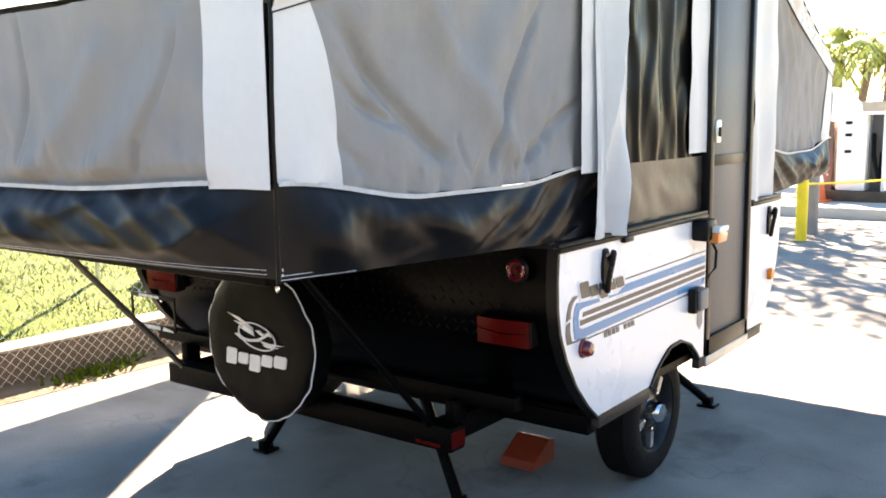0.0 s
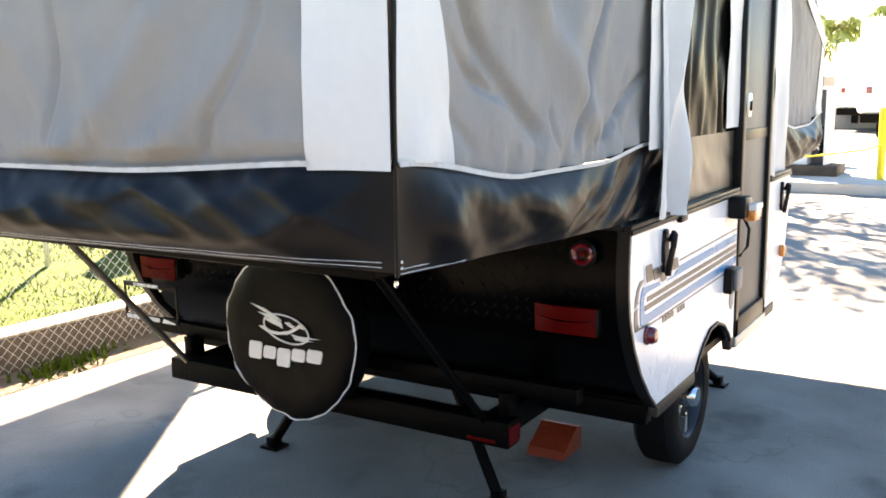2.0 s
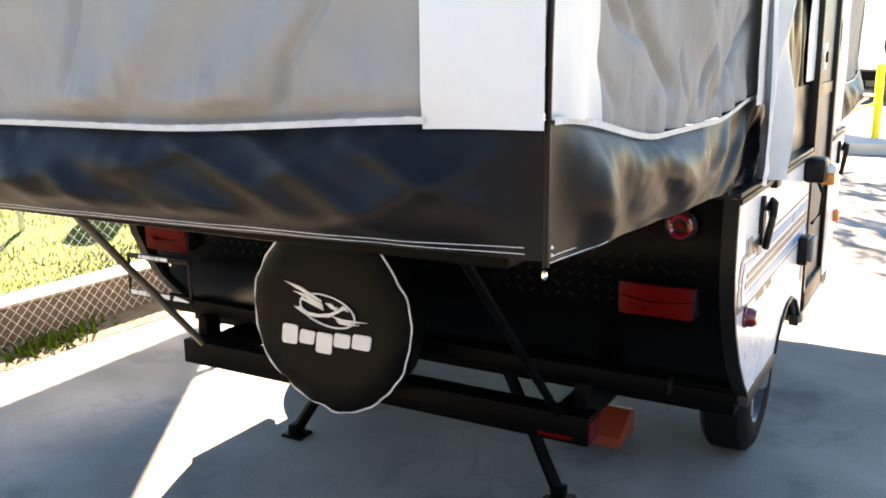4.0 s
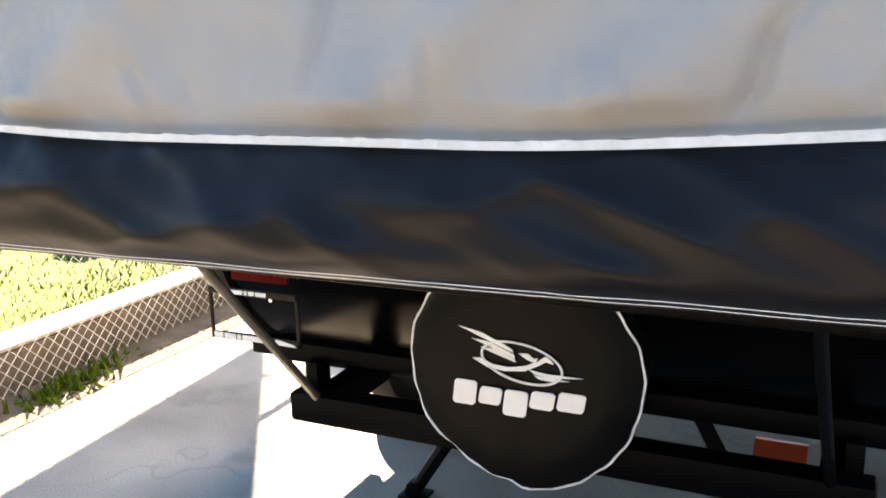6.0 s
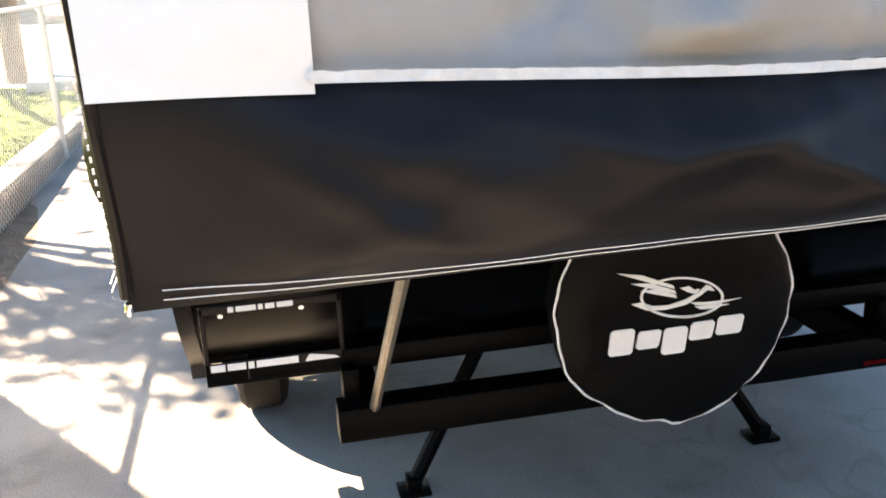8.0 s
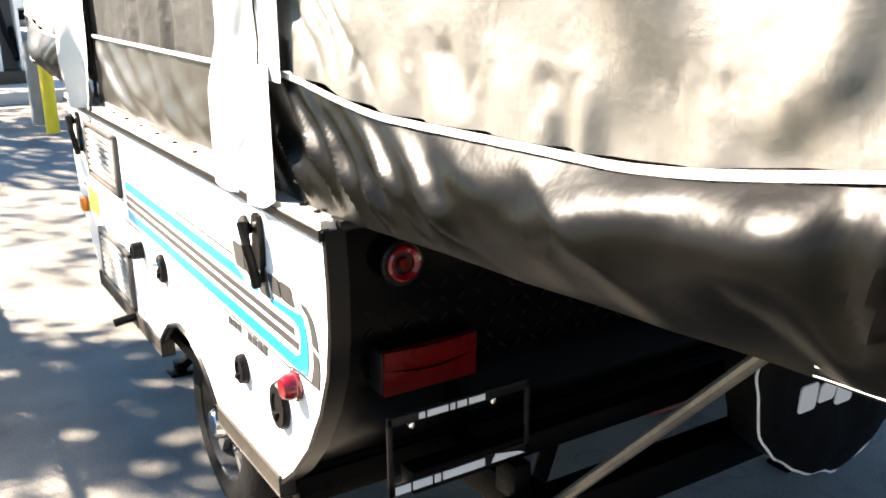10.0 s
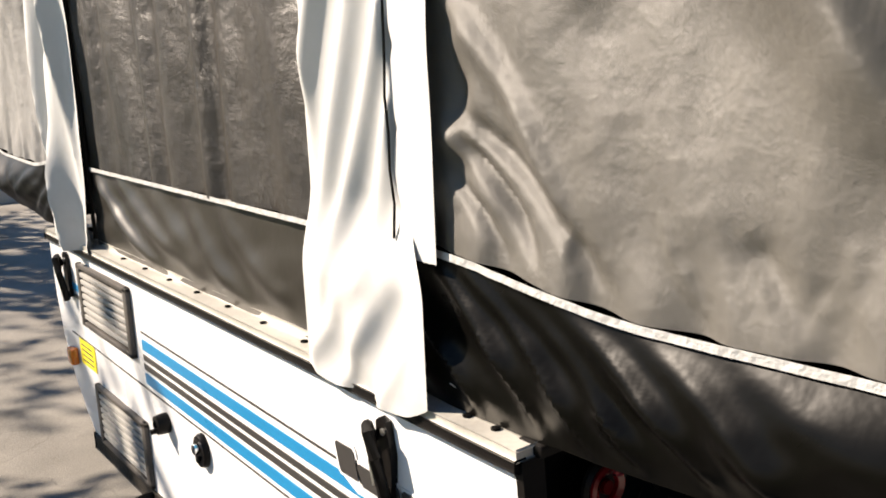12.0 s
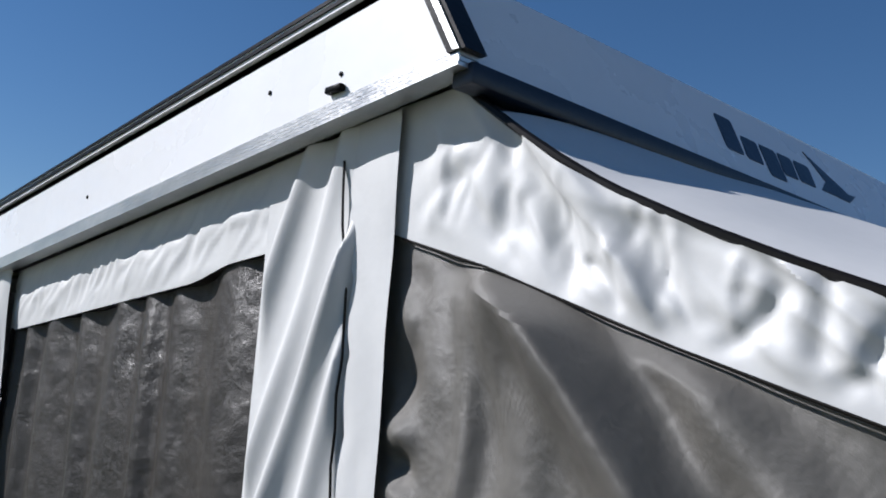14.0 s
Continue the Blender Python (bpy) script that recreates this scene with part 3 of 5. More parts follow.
part("warning_sticker", bm, mat("sticker_yellow", (0.85, 0.72, 0.03), 0.5, var=0.05, bump=0.02), camper, "yellow warning sticker")
for k in range(4):
    bm = bmesh.new()
    box(bm, -HW - 0.0035, -HW - 0.0025, 1.905, 2.01, 0.685 + 0.016 * k, 0.690 + 0.016 * k)
    part("sticker_line", bm, GREY_STRIPE, camper, smooth=False)
bm = bmesh.new()
box(bm, -HW - 0.001, -HW + 0.001, 0.345, 0.405, 0.672, 0.677)
part("sticker_line", bm, mat("sticker_tan", (0.35, 0.25, 0.1), 0.6), camper, smooth=False)

bm = bmesh.new()
tube(bm, [(-HW + 0.02, 1.50, 0.432), (-HW - 0.03, 1.50, 0.430), (-HW - 0.07, 1.50, 0.424)], 0.013, 10)
part("drain_pipe", bm, TRIM_BLACK, camper, "short black drain pipe below the vent")

# ---- right side fittings ----
bm = bmesh.new()
box(bm, HW, HW + 0.07, 1.085, 1.19, 0.955, 1.040, 0.012)
porch = part("porch_light", bm, TRIM_BLACK, camper, "black porch light with clear and amber lens")
bm = bmesh.new()
box(bm, HW + 0.06, HW + 0.10, 1.13, 1.235, 0.985, 1.012, 0.006)
part("clear_lens", bm, CLEAR, porch)
bm = bmesh.new()
box(bm, HW + 0.055, HW + 0.095, 1.13, 1.235, 0.945, 0.985, 0.006)
part("amber_lens", bm, AMBER, porch)
bm = bmesh.new()
box(bm, HW, HW + 0.035, 1.065, 1.16, 0.665, 0.765, 0.008)
outlet = part("outlet_cover", bm, TRIM_BLACK, camper, "black weatherproof socket cover")
bm = bmesh.new()
box(bm, HW + 0.03, HW + 0.05, 1.085, 1.17, 0.675, 0.760, 0.008)
part("flap", bm, mat("cover_grey", (0.16, 0.16, 0.16), 0.5), outlet)
bm = bmesh.new()
prism(bm, [(HW + 0.001, y, z) for y, z in ((1.17, 0.655), (1.225, 0.655), (1.225, 0.60), (1.198, 0.575), (1.17, 0.60))], (0.0015, 0, 0))
part("badge", bm, mat("badge_grey", (0.2, 0.2, 0.2), 0.4), camper, smooth=False)
bm = bmesh.new()
box(bm, HW, HW + 0.02, 0.455, 0.525, 1.020, 1.042, 0.005)
part("tie_clip", bm, TRIM_BLACK, camper)
bm = bmesh.new()
tube(bm, [(HW + 0.03, 1.22, 0.95), (HW + 0.05, 1.235, 0.90), (HW + 0.045, 1.24, 0.83), (HW + 0.02, 1.22, 0.79)], 0.006, 6)
part("lamp_cord", bm, RUBBER, camper)

# ---- entry door, body to roof ----
bm = bmesh.new()
box(bm, HW - 0.045, HW - 0.012, DOOR_Y0 + 0.035, DOOR_Y1 - 0.035, 0.50, 2.06, 0.004)
door = part("entry_door", bm, DOOR_GREY, camper, "dark grey screen door, shut")
bm = bmesh.new()
for a, b, c, d in ((DOOR_Y0, DOOR_Y0 + 0.045, 0.44, 2.12), (DOOR_Y1 - 0.045, DOOR_Y1, 0.44, 2.12), (DOOR_Y0, DOOR_Y1, 0.44, 0.52), (DOOR_Y0, DOOR_Y1, 2.06, 2.12)):
    box(bm, HW - 0.05, HW + 0.006, a, b, c, d, 0.004)
part("door_frame", bm, TRIM_BLACK, door)
bm = bmesh.new()
box(bm, HW - 0.02, HW - 0.004, DOOR_Y0 + 0.045, DOOR_Y1 - 0.045, 1.24, 1.285, 0.003)
part("door_bar", bm, TRIM_BLACK, door)
bm = bmesh.new()
box(bm, HW - 0.012, HW + 0.012, DOOR_Y0 + 0.05, DOOR_Y0 + 0.10, 1.335, 1.43, 0.006)
handle = part("handle", bm, ALU, door, "light metal latch plate")
bm = bmesh.new()
box(bm, HW + 0.012, HW + 0.02, DOOR_Y0 + 0.065, DOOR_Y0 + 0.085, 1.36, 1.40, 0.003)
part("handle_slot", bm, TRIM_BLACK, handle)
bm = bmesh.new()
box(bm, HW - 0.05, HW + 0.01, DOOR_Y0, DOOR_Y1, 0.40, 0.445, 0.006)
part("door_sill", bm, ALU_WARM, camper)


# ---- roof ----
def roof_z(y):
    return 2.268 - 0.084 * (y - 0.05)


RX, RY0, RY1, RH, LEAN = 1.115, 0.035, 2.27, 0.192, 0.10
bm = bmesh.new()
n_y, n_x = 10, 12
sheet(bm, n_x, n_y, lambda u, v: (lerp(-RX, RX, u), lerp(RY0 + LEAN, RY1, v), roof_z(lerp(RY0 + LEAN, RY1, v)) + RH + 0.012 * math.sin(math.pi * u)), (0, 0, -0.03))
part("roof_skin", bm, PAINT_WHITE, camper, "white roof skin")
for s in (-1, 1):
    bm = bmesh.new()
    x = s * RX
    prism(bm, [(x - s * 0.02, RY0 + 0.01, roof_z(RY0) + 0.025), (x - s * 0.02, RY1 - 0.01, roof_z(RY1) + 0.025), (x - s * 0.02, RY1 - 0.01, roof_z(RY1) + RH - 0.01), (x - s * 0.02, RY0 + LEAN, roof_z(RY0) + RH - 0.01)], (s * 0.02, 0, 0))
    part("roof_side", bm, PAINT_WHITE, camper, "white roof side panel", smooth=False)
    # ribbed lower rail
    for k in range(5):
        bm = bmesh.new()
        z = 0.002 + k * 0.007
        prism(bm, [(x - s * 0.03, RY0, roof_z(RY0) + z), (x + s * (0.008 - 0.0015 * k), RY0, roof_z(RY0) + z), (x + s * (0.008 - 0.0015 * k), RY0, roof_z(RY0) + z + 0.0055), (x - s * 0.03, RY0, roof_z(RY0) + z + 0.0055)], (0, RY1 - RY0, roof_z(RY1) - roof_z(RY0)))
        part("roof_rail", bm, ALU, camper, "ribbed aluminium roof rail", smooth=False)
    # upper edge trim with dark insert
    for name, dz0, dz1, dx, m in (("roof_edge", RH - 0.016, RH + 0.012, 0.010, PAINT_WHITE), ("roof_edge_insert", RH - 0.009, RH - 0.002, 0.0135, TRIM_BLACK), ("roof_edge_insert", RH + 0.004, RH + 0.010, 0.0125, TRIM_BLACK)):
        bm = bmesh.new()
        ya = RY0 + LEAN
        prism(bm, [(x - s * 0.02, ya, roof_z(ya) + dz0), (x + s * dx, ya, roof_z(ya) + dz0), (x + s * dx, ya, roof_z(ya) + dz1), (x - s * 0.02, ya, roof_z(ya) + dz1)], (0, RY1 - ya, roof_z(RY1) - roof_z(ya)))
        part(name, bm, m, camper, smooth=False)
    # rear corner post, leaning with the end panel
    bm = bmesh.new()
    z0, z1 = roof_z(RY0) + 0.022, roof_z(RY0) + RH - 0.004
    xa, xb = x - s * 0.032, x + s * 0.008
    prism(bm, [(xa, RY0 - 0.012, z0), (xb, RY0 - 0.012, z0), (xb, RY0 + 0.022, z0), (xa, RY0 + 0.022, z0)], (0, LEAN, z1 - z0))
    post = part("roof_corner", bm, TRIM_BLACK, camper, "dark roof corner trim", smooth=False)
    bm = bmesh.new()
    prism(bm, [(x + s * 0.004, RY0 - 0.004, z0), (x + s * 0.012, RY0 - 0.004, z0), (x + s * 0.012, RY0 + 0.008, z0), (x + s * 0.004, RY0 + 0.008, z0)], (0, LEAN, z1 - z0))
    part("corner_strip", bm, ALU, post, smooth=False)
    for y, z in ((0.30, 0.075), (0.50, 0.105), (1.25, 0.085)):
        bm = bmesh.new()
        lathe(bm, [(0.004, 0), (0.004, 0.002), (0, 0.003)], 8, pose(x, y, roof_z(y) + z, 0, 90 * s))
        part("roof_screw", bm, STEEL_BLACK, camper)
    bm = bmesh.new()
    box(bm, min(x, x + s * 0.012), max(x, x + s * 0.012), 0.285, 0.325, roof_z(0.3) + 0.045, roof_z(0.3) + 0.056, 0.003)
    part("roof_hook", bm, STEEL_BLACK, camper)
def roof_face(x, h, out=0.0):
    """A point on the leaning rear face of the roof, h metres above its lower edge."""
    k = h / RH
    return Vector((x, RY0 + LEAN * k - out * 0.88, roof_z(RY0) + h + out * 0.45))


bm = bmesh.new()
sheet(bm, 16, 4, lambda u, v: roof_face(lerp(-RX + 0.03, RX - 0.03, u), lerp(0.012, RH - 0.006 + 0.010 * math.sin(math.pi * u), v)), (0, 0.02, 0))
part("roof_end", bm, PAINT_WHITE, camper, "white leaning roof end panel", smooth=False)
bm = bmesh.new()
z = roof_z(RY1)
sheet(bm, 16, 2, lambda u, v: (lerp(-RX + 0.03, RX - 0.03, u), RY1 - 0.02, lerp(z + 0.02, z + RH, v)), (0, 0.02, 0))
part("roof_end", bm, PAINT_WHITE, camper, "white roof end panel", smooth=False)
# dark lower band and plain mark on the rear end of the roof
NAVY = mat("mark_navy", (0.012, 0.016, 0.03), 0.35, var=0.1)
bm = bmesh.new()
box(bm, -RX + 0.01, RX - 0.01, RY0 - 0.010, RY0 + 0.03, roof_z(RY0) - 0.020, roof_z(RY0) + 0.011, 0.004)
part("roof_lower_band", bm, NAVY, camper, "dark lower band under the roof end")


def mark_on_roof(pts):
    bm = bmesh.new()
    prism(bm, [roof_face(a, b, 0.0015) for a, b in pts], (0, 0.002, -0.001))
    part("mark_block", bm, NAVY, camper, smooth=False)


for x0, x1, z0, z1 in ((-0.415, -0.355, 0.068, 0.148), (-0.345, -0.285, 0.065, 0.118), (-0.275, -0.212, 0.045, 0.118), (-0.202, -0.145, 0.065, 0.118), (-0.135, -0.068, 0.065, 0.118)):
    mark_on_roof([(x0 + 0.004, z0), (x1 - 0.004, z0), (x1, z0 + 0.006), (x1 + 0.014, z1 - 0.006), (x1 + 0.010, z1), (x0 + 0.018, z1), (x0 + 0.014, z1 - 0.006), (x0, z0 + 0.006)])
mark_on_roof([(-0.03, 0.160), (0.11, 0.088), (0.15, 0.092), (0.09, 0.065), (-0.04, 0.068), (0.01, 0.098)])
bm = bmesh.new()
box(bm, -0.98, 0.98, RY0 + 0.08, RY1 - 0.05, 2.145, 2.155)
part("roof_lining", bm, mat("lining", (0.5, 0.48, 0.44), 0.9), camper)

# ---- canvas ----


def bunk_top(s):
    """Height of the piped canvas edge over the bunk, s metres out from the box."""
    return line_at([(-0.40, 2.272), (-0.05, 2.268), (0.0, 2.232), (0.06, 2.186), (0.13, 2.138), (0.195, 2.098), (0.30, 2.046), (0.40, 2.002), (0.49, 1.966), (0.70, 1.884), (0.90, 1.808), (1.12, 1.730)], s)


BUNK_OUT = 1.10


def bunk(y0, d, rear):
    """One slide-out bunk with its canvas; y0 is the box's edge, d the way out."""
    hem = lambda s: 1.066 + 0.042 * max(0, s) / BUNK_OUT
    seam = lambda s: curve_at([(-0.2, 1.285), (0.2, 1.25), (0.6, 1.252), (BUNK_OUT, 1.312)], s)
    x_right, x_left = (1.035, 0.988) if rear else (1.02, 1.02)

    def lean(x, z):
        """The canvas flares outwards above the hem towards one corner."""
        return 0.045 * rear * smooth((z - 1.10) / 0.2) * smooth((0.2 - x) / 1.1)

    def end_x(sg, s):
        return lerp(1.052, x_right if sg > 0 else x_left, max(0, s) / BUNK_OUT)

    def side_pos(sg, s, z, out=0.0):
        more = lean(-1, z) * smooth((s - 0.5) / 0.6) if sg < 0 else 0.0
        return Vector((sg * (end_x(sg, s) + out), y0 + d * (s + more), z))

    # board under the mattress
    bm = bmesh.new()
    ya, yb = sorted((y0 + d * 0.02, y0 + d * (BUNK_OUT - 0.03)))
    box(bm, -0.96, 0.96, ya, yb, 1.085, 1.12, 0.006)
    part("bunk_board", bm, STEEL_BLACK, camper, "black bunk platform")
    for sg in (-1, 1):
        sd = 7.0 * sg + 13 * rear
        start = (-0.27 if sg > 0 else -0.245) if rear else -0.16
        # black skirt on the side
        bm = bmesh.new()
        skirt_start = -0.40 if rear else start

        def skirt(u, v, sg=sg, sd=sd, start=skirt_start):
            s = lerp(start, BUNK_OUT, u)
            z = lerp(hem(s), seam(s), v)
            near = smooth(1.15 - max(0, s) * 1.9)
            diag = s - 0.34 * (1 - v)
            free = math.sin(math.pi * (0.10 + 0.88 * v)) * smooth((BUNK_OUT - s) * 7) * smooth((s - start) * 8)
            fold = near * (0.004 * math.sin(48 * diag + 1.2 * nz(s * 2, sd)) + 0.010 * math.sin(23 * diag + sd + 1.5 * nz(s * 3, v * 2, sd))) + (1 - near) * (0.012 * math.sin(11 * s + 2.5 * (1 - v) + sd) + 0.006 * math.sin(29 * s - 5 * v + sd))
            fold += 0.016 * nz(s * 3 + sd, v * 1.2) + 0.003 * nz(s * 12 - 4 * v, v * 3, sd) + (1 - near) * (0.012 * ridge(s * 4.2 + 1.2 * v, v * 0.7, sd) + 0.0035 * nz(s * 34, v * 3, sd) * v)
            belly = 0.038 * math.sin(math.pi * v ** 1.2) * smooth(s * 2.2) * smooth((BUNK_OUT - s) * 5)
            if rear and sg < 0:
                fold = 0.55 * fold + creases(FOLDS_SKIRT_LEFT, s, z)
            return side_pos(sg, s, z, free * fold + belly + 0.002)

        sheet(bm, 150, 44, skirt)
        part("skirt", bm, VINYL_OLIVE if sg < 0 and rear else VINYL, camper, "glossy black vinyl skirt, creased")
        # seam tape
        bm = bmesh.new()
        sheet(bm, 90, 1, lambda u, v: side_pos(sg, lerp(start, BUNK_OUT, u), seam(lerp(start, BUNK_OUT, u)) + lerp(-0.003, 0.008, v), 0.010 + 0.002 * nz(u * 40, sd)))
        part("seam_tape", bm, SEAM, camper)
        # double stitching near the hem
        for o in (0.004, 0.013):
            bm = bmesh.new()
            tube(bm, [side_pos(sg, s_, hem(s_) + o, 0.009 + 0.01 * nz(s_ * 5 + sd, 0.1)) for s_ in [0.88 + 0.02 * k for k in range(12)]], 0.0007, 4)
            part("stitching", bm, PIPING, camper)
        # screen / canvas above the seam
        white_w = 0.192

        def upper(u, v, s0, s1, z0, z1, amp=1.3, sg=sg, sd=sd, start=start):
            s = lerp(s0, s1, u)
            za = z0(s) if callable(z0) else z0
            zb = z1(s) if callable(z1) else z1
            z = lerp(za, zb, v)
            ds, dz_ = s + 0.18, 2.34 - z
            th, rr = math.atan2(ds, dz_), math.hypot(ds, dz_)
            fan = math.sin(13 * th + sd + 0.8 * nz(th * 3, rr)) * 0.034 * smooth(rr * 1.6) + math.sin(31 * th + 2 * sd + nz(th * 4, rr * 2)) * 0.012 * smooth(rr * 1.6)
            edge = smooth((BUNK_OUT - 0.10 - s) * 5) * smooth((s - start - 0.05) * 9) * smooth((z - za) * 12) * smooth((zb - z) * 24)
            low = 0.25 + 0.75 * smooth((z - 1.45) / 0.4)
            fan *= (0.22 if sg < 0 and rear else 0.4) * low
            if rear:
                fan += creases(FOLDS_LEFT if sg < 0 else FOLDS_RIGHT, s, z)
            w = amp * edge * (fan + 0.010 * nz(s * 4 + 0.8 * z + sd, z * 1.3) + 0.005 * nz(s * 14, z * 6 + sd))
            w += amp * 0.006 * (1 - smooth((z - za) * 8)) * math.sin(45 * s + 3 * nz(s * 9, sd))
            if rear and sg < 0:
                w += 0.013 * math.exp(-((s + 0.135) / 0.03) ** 2) * (math.sin(40 * z + 9 * nz(z * 5, 2) + 12 * s) + 0.8 * nz(z * 22, s * 20)) * smooth((z - za) * 5) * smooth((zb - z) * 5)
            return side_pos(sg, s, z, w)

        val = lambda s: line_at(VAL_LINE, s)
        bm = bmesh.new()
        sheet(bm, 240, 120, lambda u, v: upper(u, v, start, BUNK_OUT - 0.10, lambda s: seam(s) + 0.008, lambda s: val(s) + 0.006))
        part("screen_panel", bm, MESH if sg < 0 and rear else CANVAS_GREY, camper, "grey woven screen panel with soft folds")
        bm = bmesh.new()
        sheet(bm, 12, 40, lambda u, v: upper(u, v, BUNK_OUT - white_w + 0.085 * v * v, BUNK_OUT, lambda s: seam(s) + 0.004, val) + Vector((sg * 0.006, 0, 0)))
        part("corner_strip", bm, CANVAS_WHITE, camper, "white canvas corner strip")

        def valance(u, v, sg=sg, sd=sd, start=start):
            s = lerp(start + (0.06 if sg < 0 else 0), BUNK_OUT, u)
            z = lerp(val(s), bunk_top(s), v)
            f1 = math.sin(26 * (s - 0.16 * (1 - v)) + 4 * nz(s * 3, v, sd))
            f2 = 1 - abs(math.sin(17 * (s - 0.22 * (1 - v)) + 2.2 * nz(s * 2, 0.3, sd)))
            w = creases(FOLDS_VALANCE, s, z) + 0.003 * math.sin(math.pi * min(1, 0.1 + v)) * f1 + 0.009 * f2 ** 2 * (0.35 + 0.65 * v) * (0.5 + nz(s * 3, 7, sd)) + 0.007 * nz(s * 26, v * 2.5, sd) * (1 - v) + 0.008 * nz(s * 6, v, sd) + (0.004 * ridge(s * 5 - 1.6 * v, v * 0.9, sd) + 0.003 * ridge(s * 9 + 2.4 * v, v * 1.2, sd)) * (0.4 + v)
            return side_pos(sg, s, z, w * smooth(0.15 + v * 2.2) * smooth((s - start - 0.07) * 8) + 0.008)

        bm = bmesh.new()
        sheet(bm, 260, 40, valance)
        part("valance", bm, CANVAS_WHITE, camper, "white gathered canvas valance")
        # thin black tube drawn as the shadow line under the valance
        bm = bmesh.new()
        tube(bm, [side_pos(sg, lerp(start + 0.09, BUNK_OUT, k / 30), val(lerp(start + 0.09, BUNK_OUT, k / 30)) - 0.002, 0.010) for k in range(31)], 0.0018, 5)
        part("valance_shadow_line", bm, TRIM_BLACK, camper)
        bm = bmesh.new()
        tube(bm, [side_pos(sg, lerp(-0.05, BUNK_OUT, k / 40), bunk_top(lerp(-0.05, BUNK_OUT, k / 40)) + 0.003, 0.010) for k in range(41)], 0.006, 7)
        part("piping", bm, TRIM_BLACK, camper, "black piped edge")
        # corner zip
        bm = bmesh.new()
        xc = x_right if sg > 0 else x_left
        tube(bm, [(sg * (xc + 0.002 + 0.003 * math.sin(9 * z)), y0 + d * (BUNK_OUT + 0.002 + 0.003 * math.sin(14 * z) + lean(sg * xc, z)), z) for z in [1.105 + 0.03 * k for k in range(22)]], 0.0065 if sg < 0 else 0.005, 7)
        zip_ = part("corner_zip", bm, TRIM_BLACK, camper, "black corner zip")
        bm = bmesh.new()
        lathe(bm, [(0.002, -0.013), (0.005, -0.007), (0.004, 0.0), (0, 0.003)], 10, pose(sg * xc, y0 + d * (BUNK_OUT + 0.006), 1.100))
        part("zip_pull", bm, CHROME, zip_)
        bm = bmesh.new()
        for k in range(26 if sg < 0 else 2):
            zz = 1.12 + 0.0115 * k
            yy = y0 + d * (BUNK_OUT - 0.004 + lean(sg * xc, zz))
            box(bm, sg * (xc + 0.007) - 0.0015, sg * (xc + 0.007) + 0.0015, yy - 0.001, yy + 0.001, zz, zz + 0.005)
        tagged(part("zip_stitches", bm, PIPING, zip_, smooth=False), kind="stuff")

    # end wall of the bunk
    yE = y0 + d * BUNK_OUT

    def end_pos(x, z, out):
        return Vector((x, yE + d * (out + lean(x, z)), z))

    hem_e = lambda x: 1.100 + 0.012 * x
    seam_e = lambda x: lerp(1.280, 1.312, smooth(abs(x) * 1.3 - 0.3))

    def end_skirt(u, v):
        x = lerp(-x_left, x_right, u)
        z = lerp(hem_e(x), seam_e(x), v)
        tight = smooth(min(x_right - x, x + x_left) * 4)
        roll_ = math.exp(-((v - 0.22) * 6) ** 2)
        w = 0.046 * math.sin(math.pi * v ** 0.8) + 0.012 * roll_ + 0.020 * nz(x * 1.8 + 1.2 * v, v * 0.9, 3) * math.sin(math.pi * v) + (0.014 * ridge(x * 3.2 - 1.3 * v, v * 0.9, 8) + 0.012 * ridge(x * 4.6 + 1.9 * v, v * 0.8, 4)) * v * (1.08 - v) * 3.4 + 0.006 * nz(x * 22, v * 2, 1) * v ** 3 + 0.003 * nz(x * 12 + 5 * v, v * 3, 1)
        return end_pos(x, z, w * tight)

    bm = bmesh.new()
    sheet(bm, 190, 30, end_skirt)
    part("skirt", bm, VINYL, camper, "glossy black vinyl skirt, creased")
    bm = bmesh.new()
    sheet(bm, 120, 1, lambda u, v: end_pos(lerp(-x_left + 0.19, x_right - 0.19, u), seam_e(lerp(-0.86, 0.86, u)) + lerp(-0.003, 0.008, v) + (0.002 * nz(u * 90, 0)) * v, 0.020 + 0.002 * nz(u * 40, 2)))
    part("seam_tape", bm, SEAM, camper)
    for o in (0.008, 0.016):
        bm = bmesh.new()
        tube(bm, [end_skirt(k / 60, o / 0.17) + Vector((0, d * 0.003, 0)) for k in range(1, 60)], 0.0006, 4)
        part("stitching", bm, PIPING, camper)
    strip = 0.19
    topE = bunk_top(BUNK_OUT)

    def end_upper(u, v, xa, xb, amp=1.0, zt=topE, drop=0.0):
        x = lerp(xa, xb, u)
        z = lerp(seam_e(x) + 0.006 - drop, zt, v)
        w = amp * smooth(min(x_right - x, x + x_left) * 5) * smooth(v * 9) * (creases(FOLDS_END, x, z) + 0.030 * nz(x * 2.2 - 1.6 * z, z * 1.5, 5) + 0.014 * ridge(x * 2.4 - 2.2 * z, z * 0.9, 9) + 0.010 * ridge(x * 3.4 + 2.0 * z, z * 0.8, 6) + 0.010 * nz(x * 24, v * 3, 4) * math.exp(-v * 9) + 0.016 * nz(x * 9 + 6 * z, z * 4, 2) * math.exp(-v * 5))
        return end_pos(x, z, w)

    bm = bmesh.new()
    sheet(bm, 300, 70, lambda u, v: end_upper(u, v, -x_left + strip, x_right - strip))
    part("end_canvas", bm, CANVAS_GREY, camper, "grey canvas end wall with soft folds")
